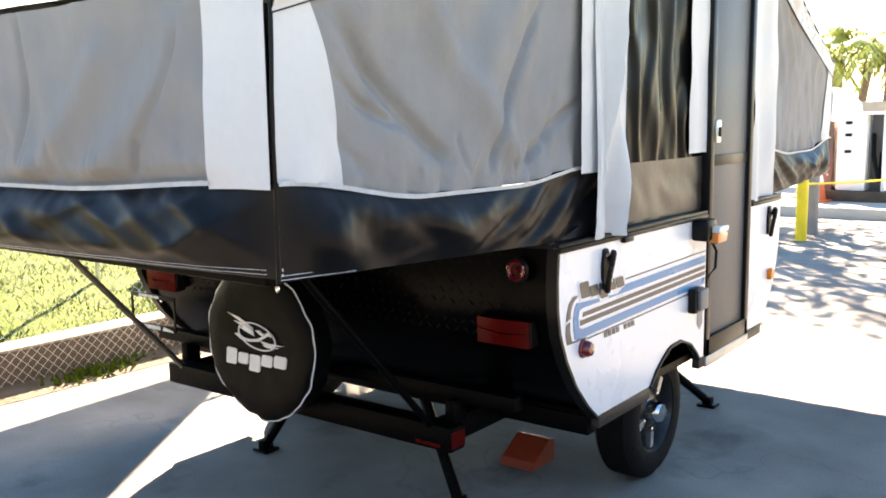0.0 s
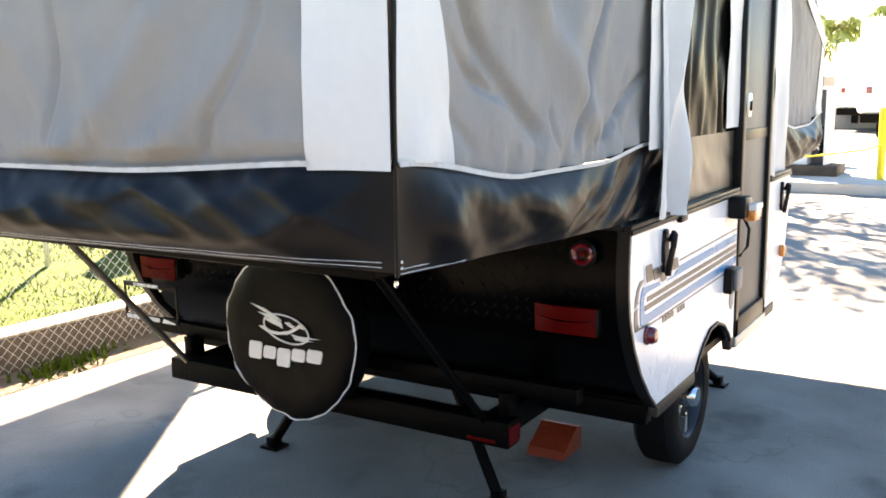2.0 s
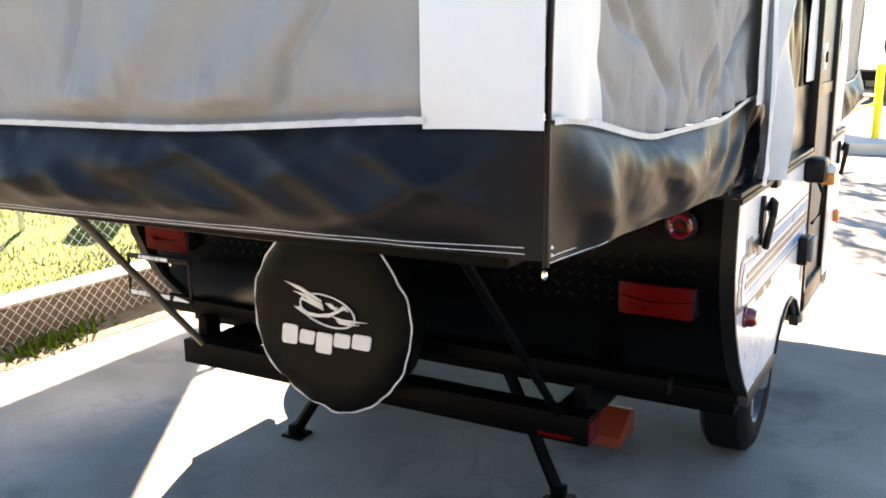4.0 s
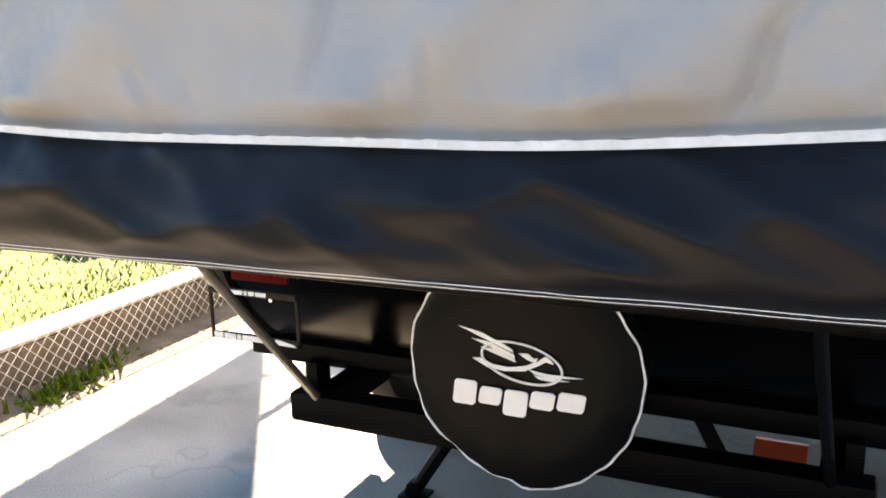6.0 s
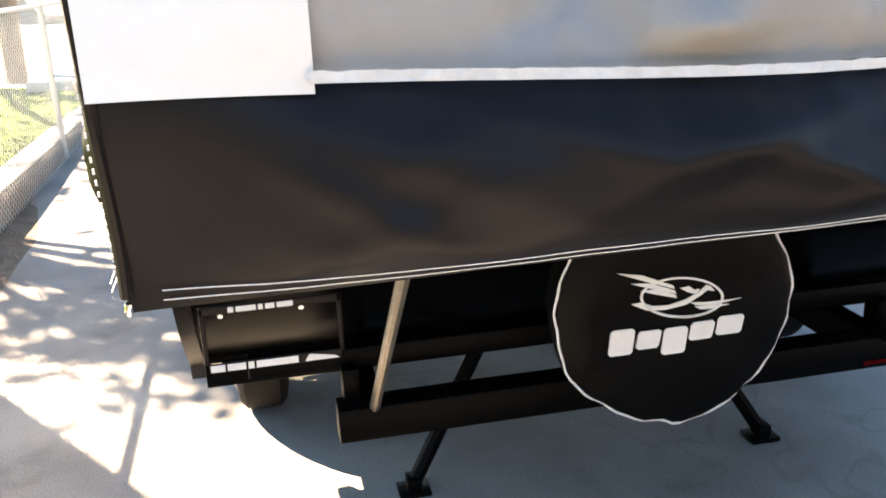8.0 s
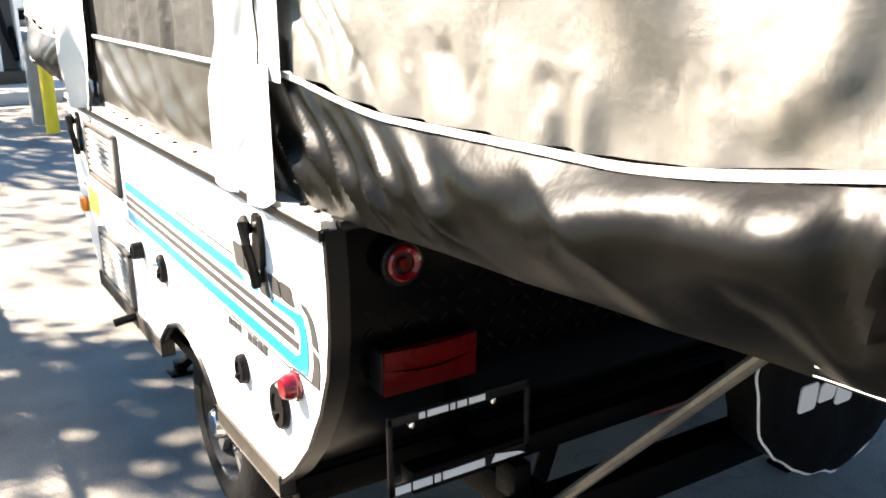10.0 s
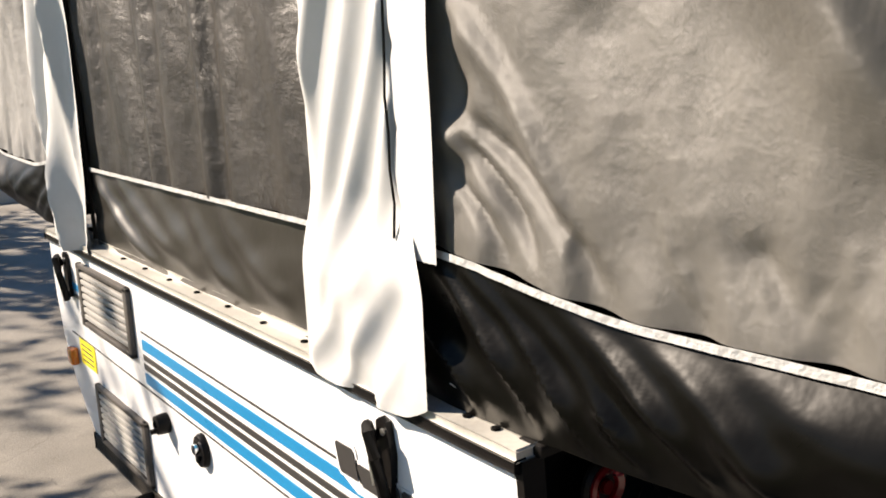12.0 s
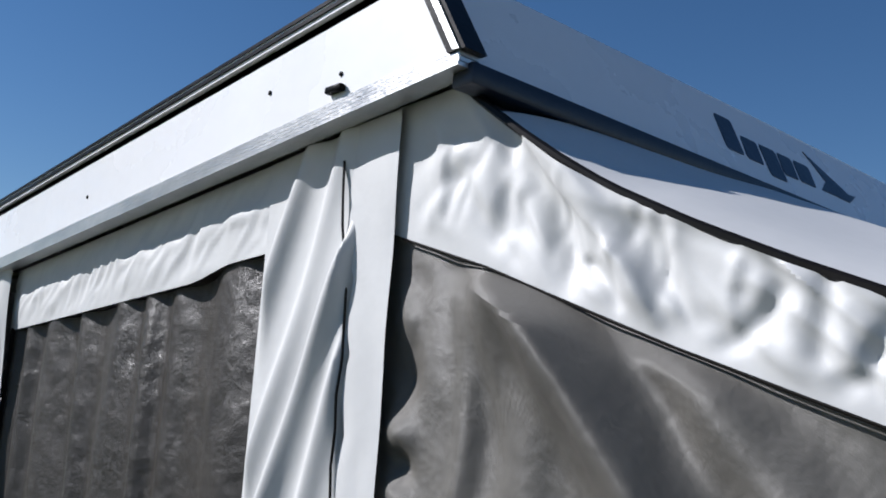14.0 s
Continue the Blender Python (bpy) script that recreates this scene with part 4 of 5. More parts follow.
    for sg in (-1, 1):
        bm = bmesh.new()
        sheet(bm, 12, 36, lambda u, v: end_upper(u, v, sg * ((x_right if sg > 0 else x_left) - strip - 0.006), sg * (x_right if sg > 0 else x_left), 0.4, topE, 0.016) + Vector((0, d * 0.015, 0)))
        part("corner_strip", bm, CANVAS_WHITE, camper, "white canvas corner strip")
    # sloping top
    bm = bmesh.new()

    def top(u, v):
        s = lerp(-0.03, BUNK_OUT, v)
        w = lerp(1.045, 1.0, v)
        crown = math.sin(math.pi * u) ** 0.7
        bow = 0.012 + 0.14 * math.sin(math.pi * min(1, v * 0.9 + 0.05))
        return (lerp(-w, w, u), y0 + d * s, min(bunk_top(max(0.0, s)) + 0.004, 2.232) + bow * crown * (1 - 0.6 * v) + 0.008 * nz(u * 6, v * 5))

    sheet(bm, 50, 30, top)
    part("bunk_top", bm, CANVAS_WHITE, camper, "white vinyl sloping bunk top")


bunk(0.04, -1, 1)
bunk(2.24, 1, 0)


def wall_piece(name, sg, ya, yb, z0, z1, m, label, fold, nu=40, nv=50, out=0.0, edge=None):
    bm = bmesh.new()

    def f(u, v):
        y = lerp(ya, yb, u)
        za = z0(y) if callable(z0) else z0
        zb = z1(y) if callable(z1) else z1
        z = lerp(za, zb, v)
        if edge:
            y += edge(u, z)
        return (sg * (1.05 + out + fold(u, v, z)), y, z)

    sheet(bm, nu, nv, f)
    return part(name, bm, m, camper, label)


under = lambda y: roof_z(y) + 0.004


def flap_fold(seed):
    def f(u, v, z):
        a = 2 * math.pi * (1.7 * u + 0.55 * v) + seed
        b = 2 * math.pi * (2.9 * u - 1.05 * v) + 2 * seed
        w = 0.030 * math.sin(a + 0.8 * nz(u * 2, v * 3, seed)) + 0.034 * (1 - abs(math.sin(b * 0.5))) * smooth(1.6 - v) + 0.010 * nz(u * 3, v * 6, seed)
        low = 0.018 * nz(u * 5, v * 30, seed) * smooth(1 - v * 7)
        return 0.034 + (w + low) * math.sin(math.pi * min(1, 0.10 + u * 0.84))
    return f


# left wall: strip, folded flap, window, front strip
def corner_fold(u, v, z):
    """Long slanting folds that run up towards the roof corner."""
    y = lerp(0.25, 0.545, u)
    w = 0.0
    for k, (off, depth) in enumerate(((-0.06, 0.020), (0.02, 0.030), (0.11, 0.024), (0.19, 0.030), (0.29, 0.022), (0.38, 0.020))):
        c = 0.25 + off - 0.40 * (z - 1.70) + 0.012 * math.sin(5 * z + 2 * k)
        d = (y - c) / (0.030 if y < c else 0.018)
        w += depth * math.exp(-d * d) * smooth((z - 1.12) * 4) * (0.7 + 0.6 * nz(z * 2.2, k))
    low = (0.022 * nz(u * 3.2, z * 7, 2) + 0.012 * ridge(u * 2.5 + z * 4, z * 3, 5)) * smooth((1.36 - z) * 6)
    return 0.018 - 0.03 * smooth((0.16 - u) * 9) * smooth((z - 1.3) * 9) + 0.026 * smooth((1.36 - z) * 7) + (w + low + 0.010 * nz(u * 2, z * 2, 8)) * smooth(u * 5) * smooth((1 - u) * 7)


wall_piece("corner_strip", -1, 0.200, 0.278, 1.275, under, CANVAS_WHITE, "white canvas corner strip with scalloped edge", lambda u, v, z: 0.024 + 0.003 * nz(u * 2, z * 8, 4), 10, 160, 0.0,
           lambda u, z: u * 0.012 * abs(math.sin(28 * z)) + u * 0.03 * smooth((z - 1.95) * 4))
wall_piece("folded_flap", -1, 0.255, 0.545, lambda y: 1.052 - 0.012 * math.sin((y - 0.225) * 10) + 0.03 * smooth((0.30 - y) * 12), under, CANVAS_WHITE, "white canvas flap hanging in soft folds", corner_fold, 90, 120, 0.0,
           lambda u, z: -(1 - u) * 0.045 * smooth((1.33 - z) * 9))
wtop = lambda y: lerp(2.075, 1.985, (y - 0.565) / 1.2) - 0.018 * smooth((y - 0.65) * 6)
wall_piece("lower_panel", -1, 0.45, 1.82, 1.066, 1.285, PANEL_VINYL, "dark grey vinyl panel below the window", lambda u, v, z: math.sin(math.pi * (0.1 + 0.8 * v)) * (0.008 * nz(u * 7 + 2 * v, v * 2) + creases(FOLDS_PANEL, lerp(0.45, 1.82, u), z)), 130, 30)
wall_piece("window_screen", -1, 0.45, 1.82, 1.285, wtop, MESH_DARK, "dark woven window screen with vertical folds", lambda u, v, z: 0.010 * math.sin(52 * u + 4 * nz(u * 5, v * 0.7)) + 0.012 * nz(u * 14, v * 0.8) + 0.002 * nz(u * 30, v * 9), 110, 30)
wall_piece("window_valance", -1, 0.45, 1.81, wtop, under, CANVAS_WHITE, "white gathered canvas above the window", lambda u, v, z: 0.006 + (0.008 * nz(u * 14 + v, v * 2) + 0.004 * ridge(u * 30 + 3 * v, v * 2)) * 4 * v * (1 - v), 160, 24, 0.010)
wall_piece("window_seam", -1, 0.47, 1.79, 1.280, 1.290, SEAM, "", lambda u, v, z: 0.012 + 0.002 * nz(u * 40, 0), 60, 1)
wall_piece("front_strip", -1, 1.78, 2.10, lambda y: 1.05, under, CANVAS_WHITE, "white canvas flap hanging in soft folds", flap_fold(3.1), 40, 50)
bm = bmesh.new()
tube(bm, [(-1.066, 1.788, z) for z in (1.09, 1.4, 1.7, 1.97)], 0.006, 6)
part("window_zip", bm, TRIM_BLACK, camper)

bm = bmesh.new()
tube(bm, [(-1.079 + 0.002 * math.sin(20 * z), 0.289 + 0.006 * abs(math.sin(28 * z)) + 0.03 * smooth((z - 1.95) * 4), z) for z in [1.30 + 0.05 * k for k in range(19)]], 0.0022, 6)
part("strip_zip", bm, TRIM_BLACK, camper, "dark zip behind the scalloped strip")

# right wall
wall_piece("corner_strip", 1, 0.175, 0.47, 1.27, under, CANVAS_WHITE, "white canvas corner strip", lambda u, v, z: 0.030 + 0.004 * u + 0.003 * nz(u * 2, v * 9, 3), 12, 60)
wall_piece("folded_flap", 1, 0.245, 0.475, lambda y: 1.055, under, CANVAS_WHITE, "white canvas flap hanging in soft folds", flap_fold(0.4), 30, 60)
wall_piece("lower_panel", 1, 0.43, 1.26, 1.066, 1.285, PANEL_VINYL, "dark grey vinyl panel below the window", lambda u, v, z: 0.010 * math.sin(math.pi * v) * nz(u * 7 + 2 * v, v * 2), 40, 10)
wall_piece("window_vinyl", 1, 0.43, 1.17, 1.285, 2.0, VINYL_OLIVE, "dark clear-vinyl window with vertical creases", lambda u, v, z: 0.008 * math.sin(30 * u + 3 * nz(u * 6, v * 3)) + 0.008 * nz(u * 10, v * 3), 70, 30)
wall_piece("window_valance", 1, 0.43, 1.17, 2.0, under, CANVAS_WHITE, "", lambda u, v, z: 0.006 + 0.008 * nz(u * 9, v * 2), 30, 8)
wall_piece("door_strip", 1, 1.08, 1.265, 1.30, under, CANVAS_WHITE, "white canvas strip beside the door", lambda u, v, z: 0.016 + 0.008 * nz(u * 2, v * 4), 10, 40)
wall_piece("front_strip", 1, 1.785, 2.12, 1.055, under, CANVAS_WHITE, "white canvas flap beside the door", lambda u, v, z: 0.02 + 0.014 * nz(u * 3, v * 4) + 0.012 * math.sin(7 * u + 3 * v), 20, 40)
wall_piece("over_door", 1, DOOR_Y0, DOOR_Y1, 2.10, lambda y: under(y) + 0.02, CANVAS_WHITE, "", lambda u, v, z: 0.0, 10, 4)
bm = bmesh.new()
tube(bm, [(1.072, 1.782, z) for z in (1.08, 1.4, 1.7, 2.1)], 0.006, 6)
part("door_zip", bm, TRIM_BLACK, camper)
# loose cloth and buckles at the rear corners
for s in (-1, 1):
    bm = bmesh.new()
    for k in range(6):
        a = 0.05 * k
        tube(bm, [(s * (1.055 - 0.02 * k * 0.5), 0.20 - 0.028 * k, 1.10 + 0.02 * math.sin(k)), (s * (1.05 - 0.012 * k), 0.15 - 0.024 * k, 1.082), (s * (1.03 - 0.012 * k), 0.08 - 0.018 * k, 1.074)], 0.006, 5)
    part("gathered_hem", bm, CANVAS_WHITE if s < 0 else VINYL, camper)
    bm = bmesh.new()
    box(bm, s * 1.0 - 0.012, s * 1.0 + 0.012, 0.02, 0.04, 1.066, 1.115, 0.004)
    part("buckle", bm, TRIM_BLACK, camper)

# ---- chassis, bumper, props ----
bm = bmesh.new()
box(bm, -0.74, 0.745, -0.075, 0.005, 0.362, 0.446, 0.006)
part("bumper", bm, STEEL_BLACK, camper, "black square-tube rear bumper")
bm = bmesh.new()
box(bm, -0.93, 0.93, 0.02, 0.07, 0.508, 0.556, 0.004)
part("cross_member", bm, STEEL_BLACK, camper)
bm = bmesh.new()
box(bm, -1.05, 1.05, 0.29, 0.35, 0.378, 0.446, 0.004)
part("cross_member", bm, STEEL_BLACK, camper)
for s in (-1, 1):
    bm = bmesh.new()
    box(bm, s * 0.66 - 0.03, s * 0.66 + 0.03, 0.0, 2.2, 0.36, 0.446, 0.004)
    part("chassis_rail", bm, STEEL_BLACK, camper)
    bm = bmesh.new()
    box(bm, s * 0.70 - 0.02, s * 0.70 + 0.02, -0.02, 0.05, 0.44, 0.52, 0.004)
    part("bumper_bracket", bm, STEEL_BLACK, camper)
    # bunk support prop from the bumper
    bm = bmesh.new()
    tube(bm, [(s * 0.655, -0.06, 0.435), (s * 0.62, -0.66, 1.085)], 0.0125, 10)
    part("bunk_prop", bm, PROP_METAL if s < 0 else STEEL_BLACK, camper, "slanted metal bunk prop")
    # corner stabiliser jack
    for y, yy, xt in ((0.26, 0.34, 0.30), (1.97, 1.75, 0.45)):
        bm = bmesh.new()
        xf = s * (0.53 if y < 1 else 0.84)
        tube(bm, [(s * xt, yy, 0.40), (xf, y, 0.025)], 0.022, 8)
        jack = part("stabiliser_jack", bm, STEEL_BLACK, camper, "black folding stabiliser jack")
        bm = bmesh.new()
        box(bm, xf - 0.045, xf + 0.045, y - 0.04, y + 0.04, 0.0, 0.014, 0.004)
        box(bm, xf - 0.02, xf + 0.02, y - 0.028, y + 0.028, 0.012, 0.05, 0.004)
        part("jack_foot", bm, STEEL_BLACK, jack)
        bm = bmesh.new()
        lathe(bm, [(0.008, -0.032), (0.008, 0.032)], 8, pose(xf, y, 0.035, 90))
        part("jack_bolt", bm, CHROME, jack)
bm = bmesh.new()
lathe(bm, [(0.03, -0.95), (0.03, 0.95)], 12, pose(0, 0.97, 0.29, 0, 90))
part("axle", bm, STEEL_BLACK, camper)


def road_wheel(s):
    m = pose(s * 0.925, 0.97, 0.27, 0, 90 * s)
    bm = bmesh.new()
    lathe(bm, [(0.155, -0.075), (0.20, -0.085), (0.245, -0.075), (0.268, -0.055), (0.27, 0.0), (0.268, 0.055), (0.245, 0.075), (0.20, 0.085), (0.165, 0.078), (0.155, 0.06)], 40, m)
    w = part("wheel", bm, RUBBER, camper, "black trailer wheel")
    bm = bmesh.new()
    lathe(bm, [(0.162, 0.074), (0.155, 0.062), (0.145, 0.03), (0.10, 0.025), (0.07, 0.045), (0.0, 0.045)], 40, m)
    part("rim", bm, mat("rim_dark", (0.03, 0.03, 0.03), 0.3, metal=0.5), w)
    bm = bmesh.new()
    lathe(bm, [(0.045, 0.04), (0.045, 0.085), (0.035, 0.10), (0, 0.104)], 24, m)
    part("hub_cap", bm, CHROME, w, "chrome hub cap")
    for k in range(5):
        a = 2 * math.pi * k / 5
        bm = bmesh.new()
        lathe(bm, [(0.010, 0.03), (0.010, 0.058), (0.0, 0.064)], 6, m @ pose(0.078 * math.cos(a), 0.078 * math.sin(a), 0))
        part("wheel_nut", bm, CHROME, w)
        bm = bmesh.new()
        prism(bm, [m @ Vector((r * math.cos(a + o), r * math.sin(a + o), 0.058)) for r, o in ((0.09, -0.16), (0.150, -0.10), (0.150, 0.10), (0.09, 0.16))], m.to_3x3() @ Vector((0, 0, -0.02)))
        part("spoke", bm, ALU, w, smooth=False)


road_wheel(-1)
road_wheel(1)

# ---- spare wheel in its cover ----
CX, CZ, CR = 0.005, 0.660, 0.277
m = pose(CX, -0.10, CZ, 90)


def wobble(a):
    return 1 + 0.008 * math.sin(5 * a + 1) + 0.006 * math.sin(9 * a) + 0.006 * math.sin(23 * a) + 0.035 * math.exp(-((a - 4.78) * 7) ** 2) - 0.035 * math.exp(-((a - 4.1) * 3.5) ** 2) - 0.02 * math.exp(-((a - 4.62) * 12) ** 2)


bm = bmesh.new()
rings = []
for r, h in ((0.80, 0.0), (0.97, 0.03), (1.0, 0.085), (1.0, 0.112), (0.985, 0.125), (0.93, 0.133), (0.7, 0.137), (0.4, 0.134), (0.15, 0.132)):
    rings.append([bm.verts.new(m @ Vector((r * CR * wobble(2 * math.pi * k / 72) * math.cos(2 * math.pi * k / 72), r * CR * wobble(2 * math.pi * k / 72) * math.sin(2 * math.pi * k / 72), h + 0.006 * nz(3 * math.cos(k / 11.46) * r, 3 * math.sin(k / 11.46) * r)))) for k in range(72)])
for a, b in zip(rings, rings[1:]):
    for k in range(72):
        bm.faces.new((a[k], a[(k + 1) % 72], b[(k + 1) % 72], b[k]))
bm.faces.new(rings[-1])
bm.faces.new(rings[0][::-1])
spare = part("spare_wheel_cover", bm, COVER, camper, "black vinyl spare wheel cover with white piping and white mark")
bm = bmesh.new()
tube(bm, [m @ Vector((CR * wobble(2 * math.pi * k / 96) * math.cos(2 * math.pi * k / 96), CR * wobble(2 * math.pi * k / 96) * math.sin(2 * math.pi * k / 96), 0.120 + 0.003 * math.sin(k * 0.9))) for k in range(96)], 0.0031, 6, closed=True)
part("cover_piping", bm, PIPING, spare, "white piping")
bm = bmesh.new()
box(bm, CX - 0.09, CX + 0.09, -0.10, 0.0, 0.40, 0.62, 0.01)
part("spare_carrier", bm, STEEL_BLACK, camper)
YC = -0.2395


def on_cover(name, pts, m=None):
    bm = bmesh.new()
    prism(bm, [(a, YC, b) for a, b in pts], (0, 0.004, 0))
    part(name, bm, m or PRINT_WHITE, spare, smooth=False)


for x0, x1, z0, z1 in ((-0.158, -0.102, 0.572, 0.632), (-0.094, -0.040, 0.580, 0.622), (-0.034, 0.022, 0.560, 0.622), (0.030, 0.086, 0.586, 0.628), (0.094, 0.156, 0.590, 0.634)):
    o = 0.006
    on_cover("mark_block", [(x0 + o, z0), (x1 - o, z0), (x1, z0 + o), (x1 + 0.006, z1 - o), (x1 - o + 0.006, z1), (x0 + o + 0.006, z1), (x0 + 0.006, z1 - o), (x0, z0 + o)])
bm = bmesh.new()
tube(bm, [(0.012 + 0.095 * math.cos(2 * math.pi * k / 48), YC + 0.001, 0.690 - 0.012 * math.cos(2 * math.pi * k / 48) + 0.045 * math.sin(2 * math.pi * k / 48)) for k in range(48)], 0.0032, 5, closed=True)
part("mark_ring", bm, PRINT_WHITE, spare)
for k, (tip, root) in enumerate((((-0.140, 0.762), (-0.010, 0.716)), ((-0.108, 0.735), (-0.006, 0.704)), ((-0.086, 0.716), (-0.004, 0.694)))):
    dx_, dz_ = root[0] - tip[0], root[1] - tip[1]
    on_cover("mark_wedge", [tip, (tip[0] + 0.45 * dx_, tip[1] + 0.45 * dz_ + 0.010), (root[0], root[1] + 0.004), (root[0] + 0.004, root[1] - 0.004), (tip[0] + 0.45 * dx_, tip[1] + 0.45 * dz_ - 0.002)])
on_cover("mark_wedge", [(-0.106, 0.688), (-0.085, 0.690), (-0.055, 0.678), (-0.02, 0.676), (0.02, 0.684), (0.05, 0.698), (0.068, 0.712), (0.078, 0.708), (0.088, 0.696), (0.070, 0.700), (0.055, 0.690), (0.02, 0.672), (-0.03, 0.666), (-0.07, 0.670)])
on_cover("mark_wedge", [(0.006, 0.712), (0.028, 0.714), (0.040, 0.704), (0.052, 0.706), (0.044, 0.694), (0.026, 0.700)])
for k in range(2):
    on_cover("mark_wedge", [(0.030 + 0.012 * k, 0.676 - 0.011 * k), (0.070, 0.672 - 0.007 * k), (0.154 - 0.030 * k, 0.672 - 0.011 * k), (0.085, 0.664 - 0.008 * k), (0.045 + 0.010 * k, 0.668 - 0.011 * k)])

# ---- number plate holder ----
bm = bmesh.new()
PX0, PX1, PZ0, PZ1, PY = -1.018, -0.710, 0.566, 0.722, -0.05
for a, b, c, d in ((PX0, PX1, PZ1 - 0.020, PZ1), (PX0, PX1, PZ0, PZ0 + 0.024), (PX0, PX0 + 0.011, PZ0, PZ1), (PX1 - 0.011, PX1, PZ0, PZ1)):
    box(bm, a, b, PY, PY + 0.008, c, d, 0.003)
holder = part("plate_holder", bm, TRIM_BLACK, camper, "empty black plate frame with white lettering bars")
for a, b in ((-1.006, -0.975), (-0.970, -0.930), (-0.925, -0.912), (-0.907, -0.815)):
    bm = bmesh.new()
    box(bm, a, b, PY - 0.0015, PY + 0.001, PZ0 + 0.004, PZ0 + 0.020)
    part("bar", bm, PRINT_WHITE, holder, smooth=False)
bm = bmesh.new()
prism(bm, [(-0.800, PY - 0.001, PZ0 + 0.004), (-0.722, PY - 0.001, PZ0 + 0.004), (-0.735, PY - 0.001, PZ0 + 0.011), (-0.790, PY - 0.001, PZ0 + 0.021)], (0, 0.002, 0))
part("bar", bm, PRINT_WHITE, holder, smooth=False)
for a, b in ((-0.955, -0.943), (-0.938, -0.895), (-0.890, -0.880), (-0.875, -0.855), (-0.850, -0.815)):
    bm = bmesh.new()
    box(bm, a, b, PY - 0.0015, PY + 0.001, PZ1 - 0.016, PZ1 - 0.004)
    part("bar", bm, PRINT_WHITE, holder, smooth=False)
for x in (-0.972, -0.798):
    bm = bmesh.new()
    lathe(bm, [(0.006, 0), (0.006, 0.004), (0, 0.006)], 8, pose(x, PY, PZ1 - 0.022, 90))
    part("plate_screw", bm, CHROME, holder)
# reflector on the right end of the bumper
for x0, x1, y0_, y1_ in ((0.745, 0.748, -0.072, 0.0), (0.60, 0.70, -0.078, -0.075)):
    bm = bmesh.new()
    box(bm, x0, x1, y0_, y1_, 0.375, 0.430 if x0 > 0.7 else 0.385)
    part("reflector", bm, RED_DARK, camper, smooth=False)

# wheel chock
bm = bmesh.new()
prism(bm, [(0.41, 0.72, 0.0), (0.41, 0.90, 0.0), (0.41, 0.90, 0.09), (0.41, 0.86, 0.10), (0.41, 0.74, 0.03)], (0.16, 0, 0))
tagged(part("wheel_chock", bm, mat("chock_orange", (0.32, 0.04, 0.012), 0.6, var=0.25, scale=12, bump=0.2), None, smooth=False), "orange plastic chock on the ground under the camper", "wheel chock")

# ---- verge: boards, dirt, grass, chain-link fence ----
VX = -2.42
bm = bmesh.new()
sheet(bm, 6, 60, lambda u, v: (lerp(VX - 0.02, -2.16 + 0.07 * nz(v * 16, 1), u), lerp(-6, 14, v), 0.004 + 0.02 * (1 - u) + 0.006 * nz(u * 3, v * 60) * (1 - u)))
tagged(part("dirt_strip", bm, DIRT), "bare brown dirt along the boards", "dirt", kind="structure")
edging = tagged(new("board_edging"), "weathered wooden edging board along the grass, sides darker than the top", "edging", kind="structure")
for k in range(8):
    y = -6 + 2.5 * k
    bm = bmesh.new()
    # side plank in the darker wood colour, top plank in the paler one
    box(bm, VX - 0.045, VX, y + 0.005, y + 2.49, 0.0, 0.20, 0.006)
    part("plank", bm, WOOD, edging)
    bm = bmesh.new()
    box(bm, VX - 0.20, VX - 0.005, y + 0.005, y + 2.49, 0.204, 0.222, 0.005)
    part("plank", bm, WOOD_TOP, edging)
bm = bmesh.new()
sheet(bm, 40, 60, lambda u, v: (lerp(VX - 0.05, -14, u), lerp(-6, 30, v), 0.19 + 0.03 * nz(u * 20, v * 40)), None)
tagged(part("lawn", bm, GRASS), "sunlit mown grass", "grass", kind="structure")
random.seed(4)
bm = bmesh.new()
for k in range(16000):
    x = VX - 0.22 - 4.6 * random.random() ** 1.6
    y = -1.5 + 7.5 * random.random()
    h, a, w = 0.02 + 0.028 * random.random(), random.random() * 6.28, 0.004 + 0.004 * random.random()
    lean = Vector((random.uniform(-1, 1), random.uniform(-1, 1), 0)) * 0.03
    b = Vector((x, y, 0.185))
    o = Vector((math.cos(a) * w, math.sin(a) * w, 0))
    bm.faces.new([bm.verts.new(b - o), bm.verts.new(b + o), bm.verts.new(b + Vector((0, 0, h)) + lean)])
tagged(part("grass_blades", bm, GRASS, smooth=False), "short sunlit grass blades", "grass", kind="stuff")
bm = bmesh.new()
for k in range(420):
    c = random.choice(((-2.30, 0.55), (-2.28, 0.42), (-2.33, 0.75), (-2.27, -0.4), (-2.33, 1.9)))
    x, y = random.gauss(c[0], 0.045), random.gauss(c[1], 0.09)
    h, a, w = 0.02 + 0.06 * random.random(), random.random() * 6.28, 0.008 + 0.01 * random.random()
    lean = Vector((random.uniform(-1, 1), random.uniform(-1, 1), 0)) * 0.05
    b = Vector((x, y, 0.005))
    o = Vector((math.cos(a) * w, math.sin(a) * w, 0))
    bm.faces.new([bm.verts.new(b - o), bm.verts.new(b + o), bm.verts.new(b + Vector((0, 0, h)) + lean)])
tagged(part("weeds", bm, GRASS, smooth=False), "low green weeds in the dirt", "weeds", kind="stuff")
fence = tagged(new("chain_link_fence"), "galvanised chain-link fence in front of the boards", "fence")
FX, FH = VX + 0.03, 1.25
bm = bmesh.new()
p = 0.062
